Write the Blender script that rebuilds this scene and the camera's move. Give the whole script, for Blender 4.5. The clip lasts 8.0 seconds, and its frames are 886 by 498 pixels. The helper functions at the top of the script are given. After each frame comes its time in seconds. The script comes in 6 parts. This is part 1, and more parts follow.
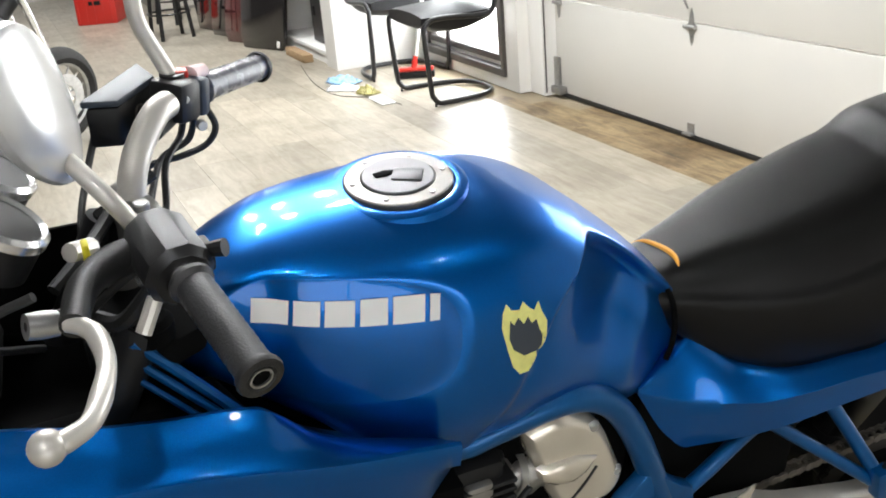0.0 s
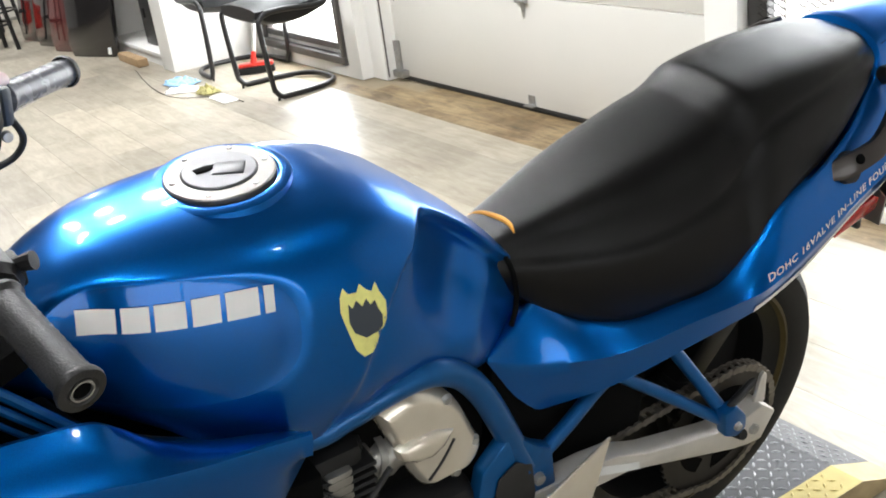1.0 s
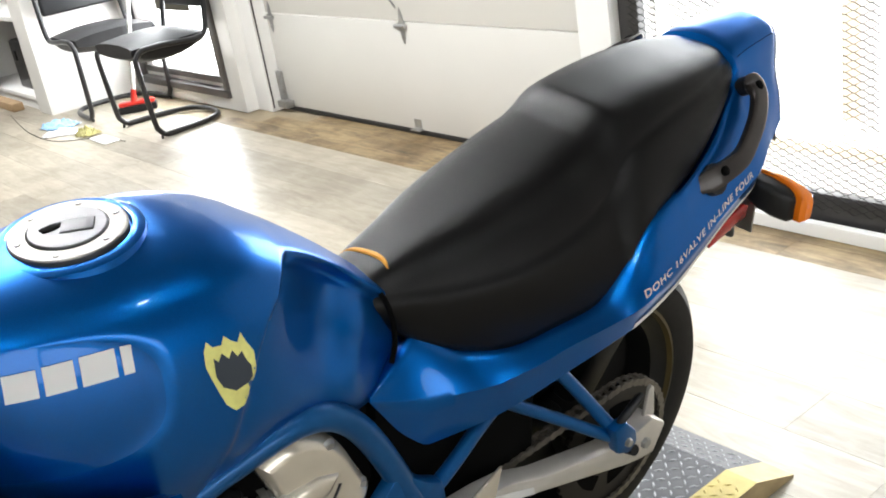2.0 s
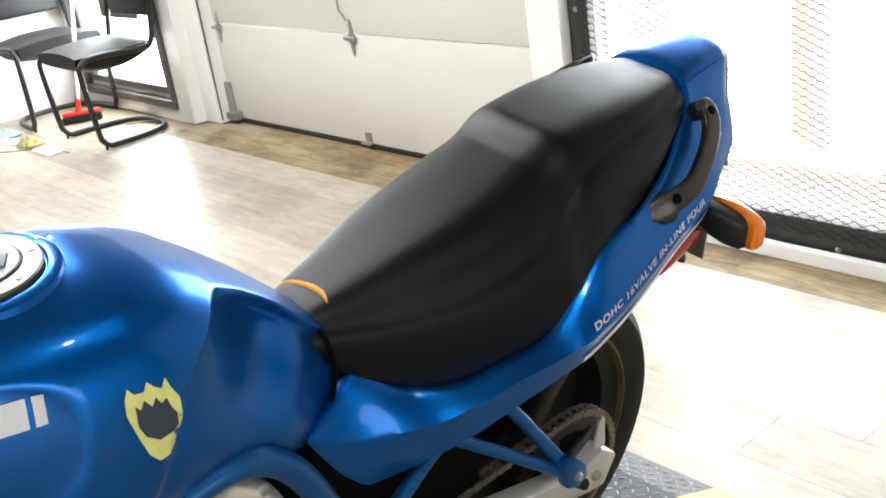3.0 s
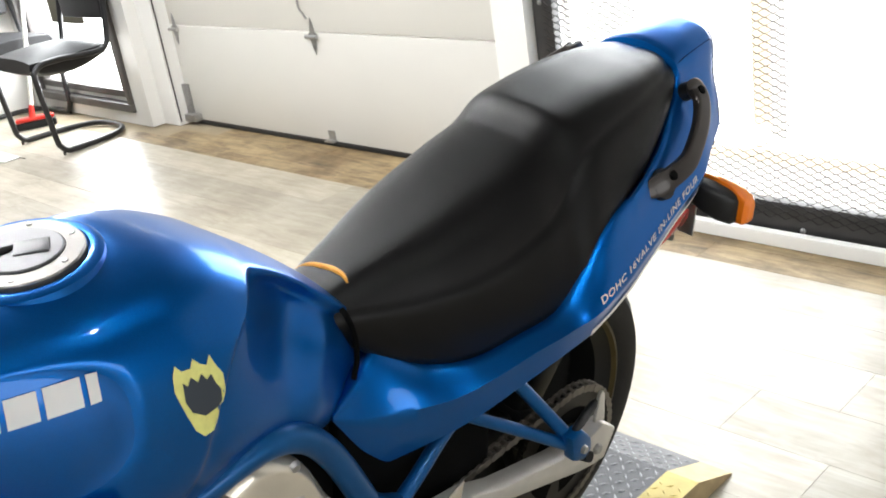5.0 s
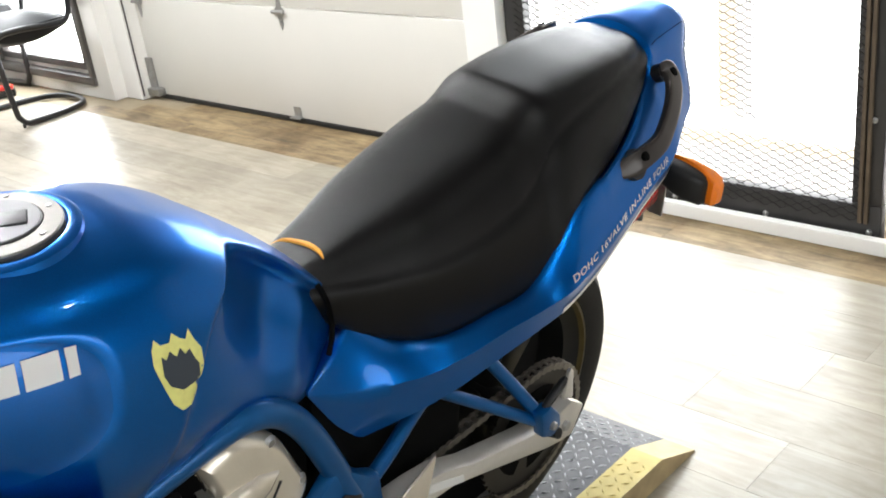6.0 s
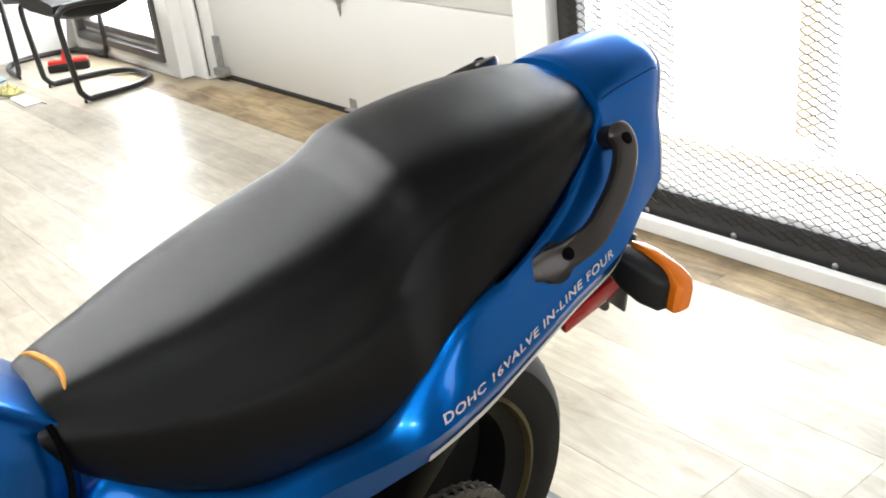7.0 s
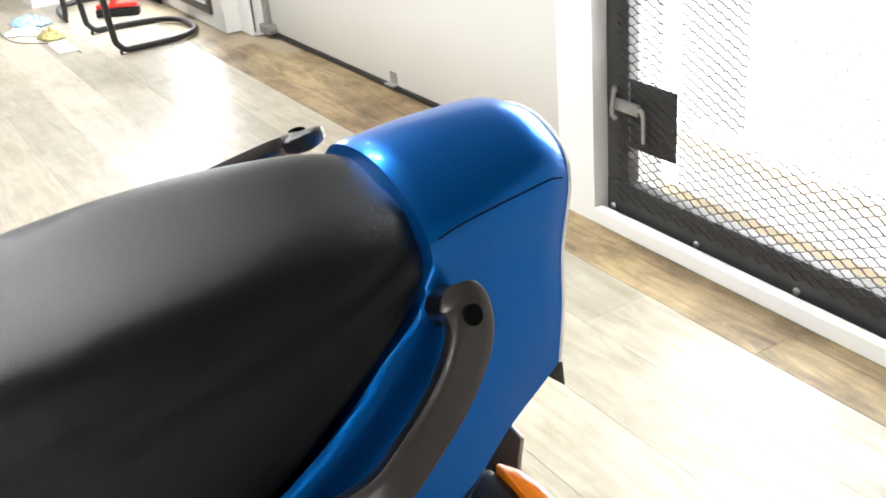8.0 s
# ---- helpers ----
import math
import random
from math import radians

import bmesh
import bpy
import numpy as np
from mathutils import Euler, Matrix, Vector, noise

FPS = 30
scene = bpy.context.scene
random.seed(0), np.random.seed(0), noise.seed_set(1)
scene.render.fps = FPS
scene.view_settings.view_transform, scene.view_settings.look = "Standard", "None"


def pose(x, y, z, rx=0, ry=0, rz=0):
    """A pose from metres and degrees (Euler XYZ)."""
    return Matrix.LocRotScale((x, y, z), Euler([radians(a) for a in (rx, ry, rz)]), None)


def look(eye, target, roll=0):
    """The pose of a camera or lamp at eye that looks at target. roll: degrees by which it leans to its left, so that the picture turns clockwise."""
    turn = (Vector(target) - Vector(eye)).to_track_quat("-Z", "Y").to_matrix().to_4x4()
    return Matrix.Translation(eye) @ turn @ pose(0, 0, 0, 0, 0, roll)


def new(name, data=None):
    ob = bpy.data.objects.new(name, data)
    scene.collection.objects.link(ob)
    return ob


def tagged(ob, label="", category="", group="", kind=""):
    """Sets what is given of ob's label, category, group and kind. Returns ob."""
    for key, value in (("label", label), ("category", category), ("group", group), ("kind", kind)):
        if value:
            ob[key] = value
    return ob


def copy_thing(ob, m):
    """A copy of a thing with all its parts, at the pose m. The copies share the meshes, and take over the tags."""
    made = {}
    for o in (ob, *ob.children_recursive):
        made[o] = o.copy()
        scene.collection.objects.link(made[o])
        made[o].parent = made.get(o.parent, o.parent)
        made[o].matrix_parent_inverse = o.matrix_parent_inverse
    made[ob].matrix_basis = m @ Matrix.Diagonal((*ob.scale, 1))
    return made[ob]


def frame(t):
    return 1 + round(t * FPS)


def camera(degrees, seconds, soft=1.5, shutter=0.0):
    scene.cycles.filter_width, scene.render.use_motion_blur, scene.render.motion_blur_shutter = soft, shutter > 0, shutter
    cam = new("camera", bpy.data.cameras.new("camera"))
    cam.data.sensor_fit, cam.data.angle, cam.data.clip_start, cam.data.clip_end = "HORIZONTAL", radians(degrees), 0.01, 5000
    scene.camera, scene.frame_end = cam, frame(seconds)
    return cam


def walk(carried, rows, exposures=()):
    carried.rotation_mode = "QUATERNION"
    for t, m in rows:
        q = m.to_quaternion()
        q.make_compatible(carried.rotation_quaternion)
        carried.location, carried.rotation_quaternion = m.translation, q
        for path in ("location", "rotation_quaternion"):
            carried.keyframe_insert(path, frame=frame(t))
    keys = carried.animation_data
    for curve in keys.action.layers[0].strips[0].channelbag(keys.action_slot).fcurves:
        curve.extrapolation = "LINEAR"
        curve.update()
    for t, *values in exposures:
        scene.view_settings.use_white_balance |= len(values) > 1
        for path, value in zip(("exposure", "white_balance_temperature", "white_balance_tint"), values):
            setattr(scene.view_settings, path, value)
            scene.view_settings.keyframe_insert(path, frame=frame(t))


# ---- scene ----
cam = camera(46.6, 8.0, soft=1.85)
PATH = [
    (0, (0.999, -0.72, 1.342), (-0.728, -0.013, 0.622), -4.9),
    (0.5, (1.006, -0.706, 1.333), (-0.659, 0.1, 0.574), -6.5),
    (1, (1.013, -0.69, 1.331), (-0.583, 0.238, 0.563), -7.9),
    (1.5, (1.016, -0.67, 1.329), (-0.513, 0.361, 0.555), -9.0),
    (2, (1.014, -0.644, 1.333), (-0.482, 0.447, 0.578), -9.6),
    (3.5, (0.958, -0.586, 1.337), (-0.465, 0.6, 0.582), -7.7),
    (4, (0.952, -0.591, 1.338), (-0.464, 0.606, 0.587), -7.5),
    (5.5, (0.95, -0.707, 1.335), (-0.398, 0.546, 0.553), -9.1),
    (6, (0.944, -0.697, 1.339), (-0.369, 0.574, 0.527), -7.6),
    (6.2, (0.938, -0.633, 1.324), (-0.382, 0.627, 0.505), -8.6),
    (6.5, (0.917, -0.467, 1.3), (-0.485, 0.716, 0.502), -8.7),
    (6.7, (0.902, -0.355, 1.301), (-0.551, 0.752, 0.486), -7.1),
    (7, (0.88, -0.214, 1.3), (-0.583, 0.869, 0.472), -6.7),
    (7.2, (0.814, -0.110, 1.281), (-0.657, 0.961, 0.452), -5.8),
    (7.5, (0.71, 0.031, 1.269), (-0.77, 1.038, 0.378), -4.6),
    (7.7, (0.654, 0.153, 1.269), (-0.792, 1.179, 0.335), -5.5),
    (8, (0.614, 0.318, 1.244), (-0.937, 1.206, 0.345), -5.2),
]
EXPOSURES = [(0.0, -0.18), (2.0, -0.15), (4.0, -0.13), (6.5, -0.12), (7.5, -0.06), (8.0, 0.02)]
walk(cam, [(t, look(eye, target, roll)) for t, eye, target, roll in PATH], EXPOSURES)

# ---------------------------------------------------------------- light
world = bpy.data.worlds.new("world")
scene.world = world
world.use_nodes = True
wn = world.node_tree.nodes
sky = wn.new("ShaderNodeTexSky")
sky.sky_type = 'NISHITA'
sky.sun_disc = False
sky.sun_elevation, sky.sun_rotation = radians(40), radians(20)
world.node_tree.links.new(sky.outputs["Color"], wn["Background"].inputs["Color"])
wn["Background"].inputs["Strength"].default_value = 0.12


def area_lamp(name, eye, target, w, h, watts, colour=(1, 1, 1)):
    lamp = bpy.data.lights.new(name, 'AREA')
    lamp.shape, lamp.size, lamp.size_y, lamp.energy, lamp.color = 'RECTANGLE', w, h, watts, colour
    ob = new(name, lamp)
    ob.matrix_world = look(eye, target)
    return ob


area_lamp("window_daylight", (-5.0, 2.02, 1.1), (-5.0, 0.0, 0.5), 1.15, 1.9, 105, (0.93, 0.97, 1.0))
# added fill for the bike's near flank; no window is known there
area_lamp("side_fill_light", (3.95, -1.05, 0.56), (0.0, -1.05, 0.5), 3.8, 0.9, 46, (0.95, 0.98, 1.0))
area_lamp("gate_daylight", (-0.75, 2.06, 1.1), (-0.75, 0.0, 0.6), 1.2, 1.9, 48, (0.90, 0.96, 1.0))

# ---------------------------------------------------------------- helpers


def pchip(xs, ys):
    """A smooth curve through a few control values, without overshoot."""
    xs, ys = np.array(xs, float), np.array(ys, float)
    h, d = np.diff(xs), np.diff(ys) / np.diff(xs)
    m = np.zeros(len(xs))
    for k in range(1, len(xs) - 1):
        if d[k - 1] * d[k] > 0:
            w1, w2 = 2 * h[k] + h[k - 1], h[k] + 2 * h[k - 1]
            m[k] = (w1 + w2) / (w1 / d[k - 1] + w2 / d[k])
    m[0], m[-1] = d[0], d[-1]

    def value(x):
        x = min(max(x, xs[0]), xs[-1])
        k = min(int(np.searchsorted(xs, x, 'right')) - 1, len(xs) - 2)
        s = (x - xs[k]) / h[k]
        return float((1 + 2 * s) * (1 - s) ** 2 * ys[k] + s * (1 - s) ** 2 * h[k] * m[k]
                     + s * s * (3 - 2 * s) * ys[k + 1] + s * s * (s - 1) * h[k] * m[k + 1])
    return value


def smoothstep(a, b, x):
    s = min(max((x - a) / (b - a), 0.0), 1.0)
    return s * s * (3 - 2 * s)


def part(name, bm, material, parent=None, label="", smooth=35):
    """Links a bmesh as one mesh object, under a thing or a part."""
    bmesh.ops.recalc_face_normals(bm, faces=bm.faces)
    me = bpy.data.meshes.new(name)
    bm.to_mesh(me)
    bm.free()
    me.materials.append(material)
    if smooth:
        for p in me.polygons:
            p.use_smooth = True
        me.set_sharp_from_angle(angle=radians(smooth))
    ob = new(name, me)
    if parent is not None:
        ob.parent = parent
    if label:
        ob["label"] = label
    return ob


def thing(name, m, label, category, group="", kind=""):
    ob = new(name)
    ob.empty_display_size = 0.05
    ob.matrix_world = m
    return tagged(ob, label, category, group, kind)


def box(lo, hi, bevel=0.0, seg=2, bm=None):
    own = bmesh.new()
    bmesh.ops.create_cube(own, size=1)
    for v in own.verts:
        v.co = Vector([lo[k] + (v.co[k] + 0.5) * (hi[k] - lo[k]) for k in range(3)])
    if bevel:
        bmesh.ops.bevel(own, geom=own.edges[:], offset=bevel, segments=seg, profile=0.5, affect='EDGES')
    return merge(bm, own)


def merge(bm, own, m=None):
    if m is not None:
        bmesh.ops.transform(own, matrix=m, verts=own.verts)
    if bm is None:
        return own
    me = bpy.data.meshes.new("temp")
    own.to_mesh(me)
    own.free()
    bm.from_mesh(me)
    bpy.data.meshes.remove(me)
    return bm


def grid(rows, closed=False, caps=False, bm=None):
    """A skin over rows of points of equal length."""
    bm = bm or bmesh.new()
    vs = [[bm.verts.new(p) for p in row] for row in rows]
    n = len(rows[0])
    for a, b in zip(vs, vs[1:]):
        for k in range(n if closed else n - 1):
            q = (a[k], a[(k + 1) % n], b[(k + 1) % n], b[k])
            if len(set(q)) == 4:
                bm.faces.new(q)
    if caps:
        for end in (vs[0], vs[-1]):
            bm.faces.new(end)
    return bm


def spline(pts, n=8):
    """Catmull-Rom points through pts."""
    pts = [Vector(p) for p in pts]
    ext = [2 * pts[0] - pts[1]] + pts + [2 * pts[-1] - pts[-2]]
    out = []
    for a, b, c, d in zip(ext, ext[1:], ext[2:], ext[3:]):
        for k in range(n):
            s = k / n
            out.append(0.5 * (2 * b + (c - a) * s + (2 * a - 5 * b + 4 * c - d) * s ** 2 + (3 * b - a - 3 * c + d) * s ** 3))
    return out + [pts[-1]]


def tube(pts, r, n=12, bm=None, caps=True):
    """A round rod along pts; r: one radius, or one a point."""
    pts = [Vector(p) for p in pts]
    radii = r if isinstance(r, (list, tuple)) else [r] * len(pts)
    up, rows = None, []
    for k, p in enumerate(pts):
        t = (pts[min(k + 1, len(pts) - 1)] - pts[max(k - 1, 0)]).normalized()
        if up is None:
            up = t.orthogonal().normalized()
        up = (up - t * up.dot(t)).normalized()
        side = t.cross(up)
        rows.append([p + radii[k] * (math.cos(a) * up + math.sin(a) * side) for a in [2 * math.pi * j / n for j in range(n)]])
    return grid(rows, closed=True, caps=caps, bm=bm)


def lathe(profile, m=None, n=32, bm=None):
    """Turns (radius, height) pairs round z."""
    own = grid([[(r * math.cos(a), r * math.sin(a), h) for a in [2 * math.pi * j / n for j in range(n)]] for r, h in profile], closed=True)
    bmesh.ops.remove_doubles(own, verts=own.verts, dist=1e-6)
    return merge(bm, own, m)


def extrude_outline(pts, lo, hi, axis=0, bevel=0.0, seg=2):
    """A plate: an outline in the two other axes, from lo to hi along axis."""
    bm = bmesh.new()

    def put(p, w):
        c = list(p)
        c.insert(axis, w)
        return bm.verts.new(c)
    a, b = [put(p, lo) for p in pts], [put(p, hi) for p in pts]
    n = len(pts)
    bm.faces.new(a)
    bm.faces.new(b)
    for k in range(n):
        bm.faces.new((a[k], a[(k + 1) % n], b[(k + 1) % n], b[k]))
    if bevel:
        bmesh.ops.recalc_face_normals(bm, faces=bm.faces)
        bmesh.ops.bevel(bm, geom=bm.edges[:], offset=bevel, segments=seg, profile=0.5, affect='EDGES')
    return bm


# ---------------------------------------------------------------- materials


def material(name, colour, rough=0.5, metal=0.0, coat=0.0, coat_rough=0.03, spec=0.5, noise_scale=0.0, vary=0.0, bump=0.0, bump_scale=0.0, rough_vary=0.0, emit=0.0):
    """A principled surface with a coarse and a fine variation."""
    m = bpy.data.materials.new(name)
    m.use_nodes = True
    nt = m.node_tree
    b = nt.nodes["Principled BSDF"]
    b.inputs["Base Color"].default_value = (*colour, 1)
    b.inputs["Roughness"].default_value = rough
    b.inputs["Metallic"].default_value = metal
    b.inputs["Coat Weight"].default_value = coat
    b.inputs["Coat Roughness"].default_value = coat_rough
    b.inputs["Specular IOR Level"].default_value = spec
    if emit:
        b.inputs["Emission Color"].default_value = (*colour, 1)
        b.inputs["Emission Strength"].default_value = emit
    co = nt.nodes.new("ShaderNodeTexCoord").outputs["Object"]
    if noise_scale:
        n = nt.nodes.new("ShaderNodeTexNoise")
        n.inputs["Scale"].default_value, n.inputs["Detail"].default_value = noise_scale, 6
        nt.links.new(co, n.inputs["Vector"])
        if vary:
            ramp = nt.nodes.new("ShaderNodeMapRange")
            ramp.inputs["To Min"].default_value, ramp.inputs["To Max"].default_value = 1 - vary, 1 + vary
            nt.links.new(n.outputs["Fac"], ramp.inputs["Value"])
            mix = nt.nodes.new("ShaderNodeMix")
            mix.data_type, mix.blend_type = 'RGBA', 'MULTIPLY'
            mix.inputs[0].default_value = 1
            mix.inputs[6].default_value = (*colour, 1)
            nt.links.new(ramp.outputs["Result"], mix.inputs[7])
            nt.links.new(mix.outputs[2], b.inputs["Base Color"])
        if rough_vary:
            rr = nt.nodes.new("ShaderNodeMapRange")
            rr.inputs["To Min"].default_value, rr.inputs["To Max"].default_value = rough - rough_vary, rough + rough_vary
            nt.links.new(n.outputs["Fac"], rr.inputs["Value"])
            nt.links.new(rr.outputs["Result"], b.inputs["Roughness"])
    if bump:
        n2 = nt.nodes.new("ShaderNodeTexNoise")
        n2.inputs["Scale"].default_value, n2.inputs["Detail"].default_value = bump_scale, 4
        nt.links.new(co, n2.inputs["Vector"])
        bp = nt.nodes.new("ShaderNodeBump")
        bp.inputs["Strength"].default_value, bp.inputs["Distance"].default_value = bump, 0.002
        nt.links.new(n2.outputs["Fac"], bp.inputs["Height"])
        nt.links.new(bp.outputs["Normal"], b.inputs["Normal"])
    return m


def wood_floor(name, light, dark, rough, along, stain=0.0):
    """Planks: grain along x or y, each piece with a tone of its own, worn and stained."""
    m = bpy.data.materials.new(name)
    m.use_nodes = True
    nt = m.node_tree
    b = nt.nodes["Principled BSDF"]
    co = nt.nodes.new("ShaderNodeTexCoord").outputs["Object"]
    info = nt.nodes.new("ShaderNodeObjectInfo")
    geo = nt.nodes.new("ShaderNodeNewGeometry")
    add = nt.nodes.new("ShaderNodeMath")
    add.operation = 'ADD'
    nt.links.new(info.outputs["Random"], add.inputs[0])
    nt.links.new(geo.outputs["Random Per Island"], add.inputs[1])
    shift = nt.nodes.new("ShaderNodeVectorMath")
    shift.operation = 'ADD'
    scale = nt.nodes.new("ShaderNodeMapping")
    scale.inputs["Scale"].default_value = (2.6, 15, 15) if along == 'x' else (15, 2.6, 15)
    wpos = nt.nodes.new("ShaderNodeNewGeometry").outputs["Position"]
    nt.links.new(wpos, shift.inputs[0])
    mul = nt.nodes.new("ShaderNodeMath")
    mul.operation = 'MULTIPLY'
    mul.inputs[1].default_value = 37.0
    nt.links.new(add.outputs[0], mul.inputs[0])
    nt.links.new(mul.outputs[0], shift.inputs[1])
    nt.links.new(shift.outputs[0], scale.inputs["Vector"])
    grain = nt.nodes.new("ShaderNodeTexNoise")
    grain.inputs["Scale"].default_value, grain.inputs["Detail"].default_value, grain.inputs["Roughness"].default_value = 1.5, 9, 0.66
    grain.inputs["Distortion"].default_value = 0.9
    nt.links.new(scale.outputs[0], grain.inputs["Vector"])
    ramp = nt.nodes.new("ShaderNodeValToRGB")
    ramp.color_ramp.elements[0].color, ramp.color_ramp.elements[0].position = (*dark, 1), 0.30
    ramp.color_ramp.elements[1].color, ramp.color_ramp.elements[1].position = (*light, 1), 0.62
    nt.links.new(grain.outputs["Fac"], ramp.inputs[0])
    tone = nt.nodes.new("ShaderNodeMapRange")
    tone.inputs["From Max"].default_value = 2.0
    tone.inputs["To Min"].default_value, tone.inputs["To Max"].default_value = 0.72, 1.2
    nt.links.new(add.outputs[0], tone.inputs["Value"])
    mix = nt.nodes.new("ShaderNodeMix")
    mix.data_type, mix.blend_type = 'RGBA', 'MULTIPLY'
    mix.inputs[0].default_value = 1
    nt.links.new(ramp.outputs[0], mix.inputs[6])
    nt.links.new(tone.outputs["Result"], mix.inputs[7])
    out = mix.outputs[2]
    blot = nt.nodes.new("ShaderNodeTexNoise")
    blot.inputs["Scale"].default_value, blot.inputs["Detail"].default_value, blot.inputs["Roughness"].default_value = 3.2, 7, 0.65
    nt.links.new(wpos, blot.inputs["Vector"])
    if stain:
        sr = nt.nodes.new("ShaderNodeMapRange")
        sr.inputs["From Min"].default_value, sr.inputs["From Max"].default_value = 0.42, 0.66
        sr.inputs["To Min"].default_value, sr.inputs["To Max"].default_value = 0.0, stain
        nt.links.new(blot.outputs["Fac"], sr.inputs["Value"])
        st = nt.nodes.new("ShaderNodeMix")
        st.data_type, st.blend_type = 'RGBA', 'MULTIPLY'
        nt.links.new(sr.outputs["Result"], st.inputs[0])
        nt.links.new(out, st.inputs[6])
        st.inputs[7].default_value = (0.30, 0.22, 0.15, 1)
        out = st.outputs[2]
    nt.links.new(out, b.inputs["Base Color"])
    rr = nt.nodes.new("ShaderNodeMapRange")
    rr.inputs["To Min"].default_value, rr.inputs["To Max"].default_value = rough - 0.12, rough + 0.14
    nt.links.new(blot.outputs["Fac"], rr.inputs["Value"])
    nt.links.new(rr.outputs["Result"], b.inputs["Roughness"])
    bp = nt.nodes.new("ShaderNodeBump")
    bp.inputs["Strength"].default_value, bp.inputs["Distance"].default_value = 0.25, 0.001
    nt.links.new(grain.outputs["Fac"], bp.inputs["Height"])
    nt.links.new(bp.outputs["Normal"], b.inputs["Normal"])
    return m


def backlit(name, colour, through_light):
    """A solid panel made translucent, so that daylight behind it brightens its colour."""
    m = material(name, colour, rough=0.6, noise_scale=12, vary=0.06)
    nt = m.node_tree
    out = next(n for n in nt.nodes if n.type == 'OUTPUT_MATERIAL')
    front = nt.nodes["Principled BSDF"].outputs[0]
    back = nt.nodes.new("ShaderNodeBsdfTranslucent")
    back.inputs["Color"].default_value = (*colour, 1)
    mix = nt.nodes.new("ShaderNodeMixShader")
    mix.inputs[0].default_value = through_light
    nt.links.new(front, mix.inputs[1])
    nt.links.new(back.outputs[0], mix.inputs[2])
    nt.links.new(mix.outputs[0], out.inputs["Surface"])
    return m


BLUE = material("blue_metallic_paint", (0.0008, 0.122, 0.455), rough=0.31, metal=0.84, spec=0.10, coat=0.40, coat_rough=0.05, noise_scale=900, vary=0.25)
OVAL_BLUE = material("deep_blue_graphic", (0.0007, 0.088, 0.335), rough=0.30, metal=0.84, spec=0.10, coat=0.55, coat_rough=0.05, noise_scale=900, vary=0.2)
BLUE_FRAME = material("blue_frame_paint", (0.001, 0.092, 0.285), rough=0.38, metal=0.6, coat=0.25, coat_rough=0.15, noise_scale=60, vary=0.2, rough_vary=0.08)
VINYL = material("black_vinyl", (0.0032, 0.0029, 0.0027), rough=0.34, spec=0.23, noise_scale=9, vary=0.25, bump=0.25, bump_scale=1000, rough_vary=0.03)
RUBBER = material("black_rubber", (0.010, 0.010, 0.010), rough=0.5, noise_scale=30, vary=0.35, bump=0.3, bump_scale=500)
# pinkish white for the light reflected off the housing's top
LIT_PLASTIC = material("lit_top_plastic", (0.68, 0.52, 0.52), rough=0.45, noise_scale=40, vary=0.2)
# paler copy for the right grip: lamp sheen put into the colour
SHEEN_RUBBER = material("sheen_grey_rubber", (0.15, 0.152, 0.165), rough=0.27, spec=0.6, noise_scale=60, vary=0.35, rough_vary=0.08, bump=0.2, bump_scale=500)
WORN_RUBBER = material("worn_grey_rubber", (0.030, 0.030, 0.031), rough=0.42, noise_scale=45, vary=0.5, rough_vary=0.1, bump=0.3, bump_scale=500)
TYRE = material("tyre_rubber", (0.012, 0.0112, 0.0105), rough=0.7, spec=0.3, noise_scale=18, vary=0.4, bump=0.2, bump_scale=300)
BLACK_PLASTIC = material("black_plastic", (0.009, 0.009, 0.0095), rough=0.42, spec=0.4, noise_scale=40, vary=0.2, bump=0.15, bump_scale=700)
DARK = material("dark_engine_metal", (0.009, 0.009, 0.0095), rough=0.5, metal=0.2, spec=0.4, noise_scale=40, vary=0.4)
GREY_CAST = material("grey_cast_metal", (0.30, 0.29, 0.27), rough=0.42, metal=0.85, noise_scale=45, vary=0.3, bump=0.2, bump_scale=300)
SILVER = material("silver_painted_metal", (0.60, 0.57, 0.52), rough=0.36, metal=0.4, noise_scale=25, vary=0.15, rough_vary=0.08)
CHROME = material("polished_chrome", (0.82, 0.82, 0.82), rough=0.2, metal=0.8, noise_scale=30, vary=0.08, rough_vary=0.06)
COVER = material("bare_cast_aluminium", (0.80, 0.73, 0.62), rough=0.22, metal=0.62, noise_scale=22, vary=0.16, rough_vary=0.1, bump=0.08, bump_scale=250)
CAP_RING = material("brushed_cap_ring", (0.19, 0.182, 0.17), rough=0.46, metal=0.85, noise_scale=120, vary=0.15)
CAP_DISC = material("grey_cap_disc", (0.10, 0.10, 0.104), rough=0.42, metal=0.7, noise_scale=80, vary=0.15)
GUNMETAL = material("dark_bronze_metal", (0.055, 0.047, 0.043), rough=0.38, metal=0.6, coat=0.3, coat_rough=0.1, noise_scale=30, vary=0.2)
RIM = material("dull_gold_rim", (0.11, 0.085, 0.04), rough=0.4, metal=0.7, noise_scale=20, vary=0.3)
CHAIN = material("oily_chain_steel", (0.20, 0.18, 0.155), rough=0.38, metal=0.7, noise_scale=90, vary=0.5)
SPROCKET = material("oily_sprocket_steel", (0.022, 0.019, 0.016), rough=0.45, metal=0.5, noise_scale=40, vary=0.4)
ORANGE = material("orange_lens", (1.0, 0.24, 0.012), rough=0.22, coat=0.6)
RED_LENS = material("red_reflector", (0.42, 0.012, 0.012), rough=0.15, coat=0.6, noise_scale=200, vary=0.3)
WHITE_MARK = material("silver_white_mark", (0.72, 0.72, 0.70), rough=0.4)
YELLOW_MARK = material("pale_yellow_sticker", (0.78, 0.76, 0.25), rough=0.45, noise_scale=120, vary=0.15)
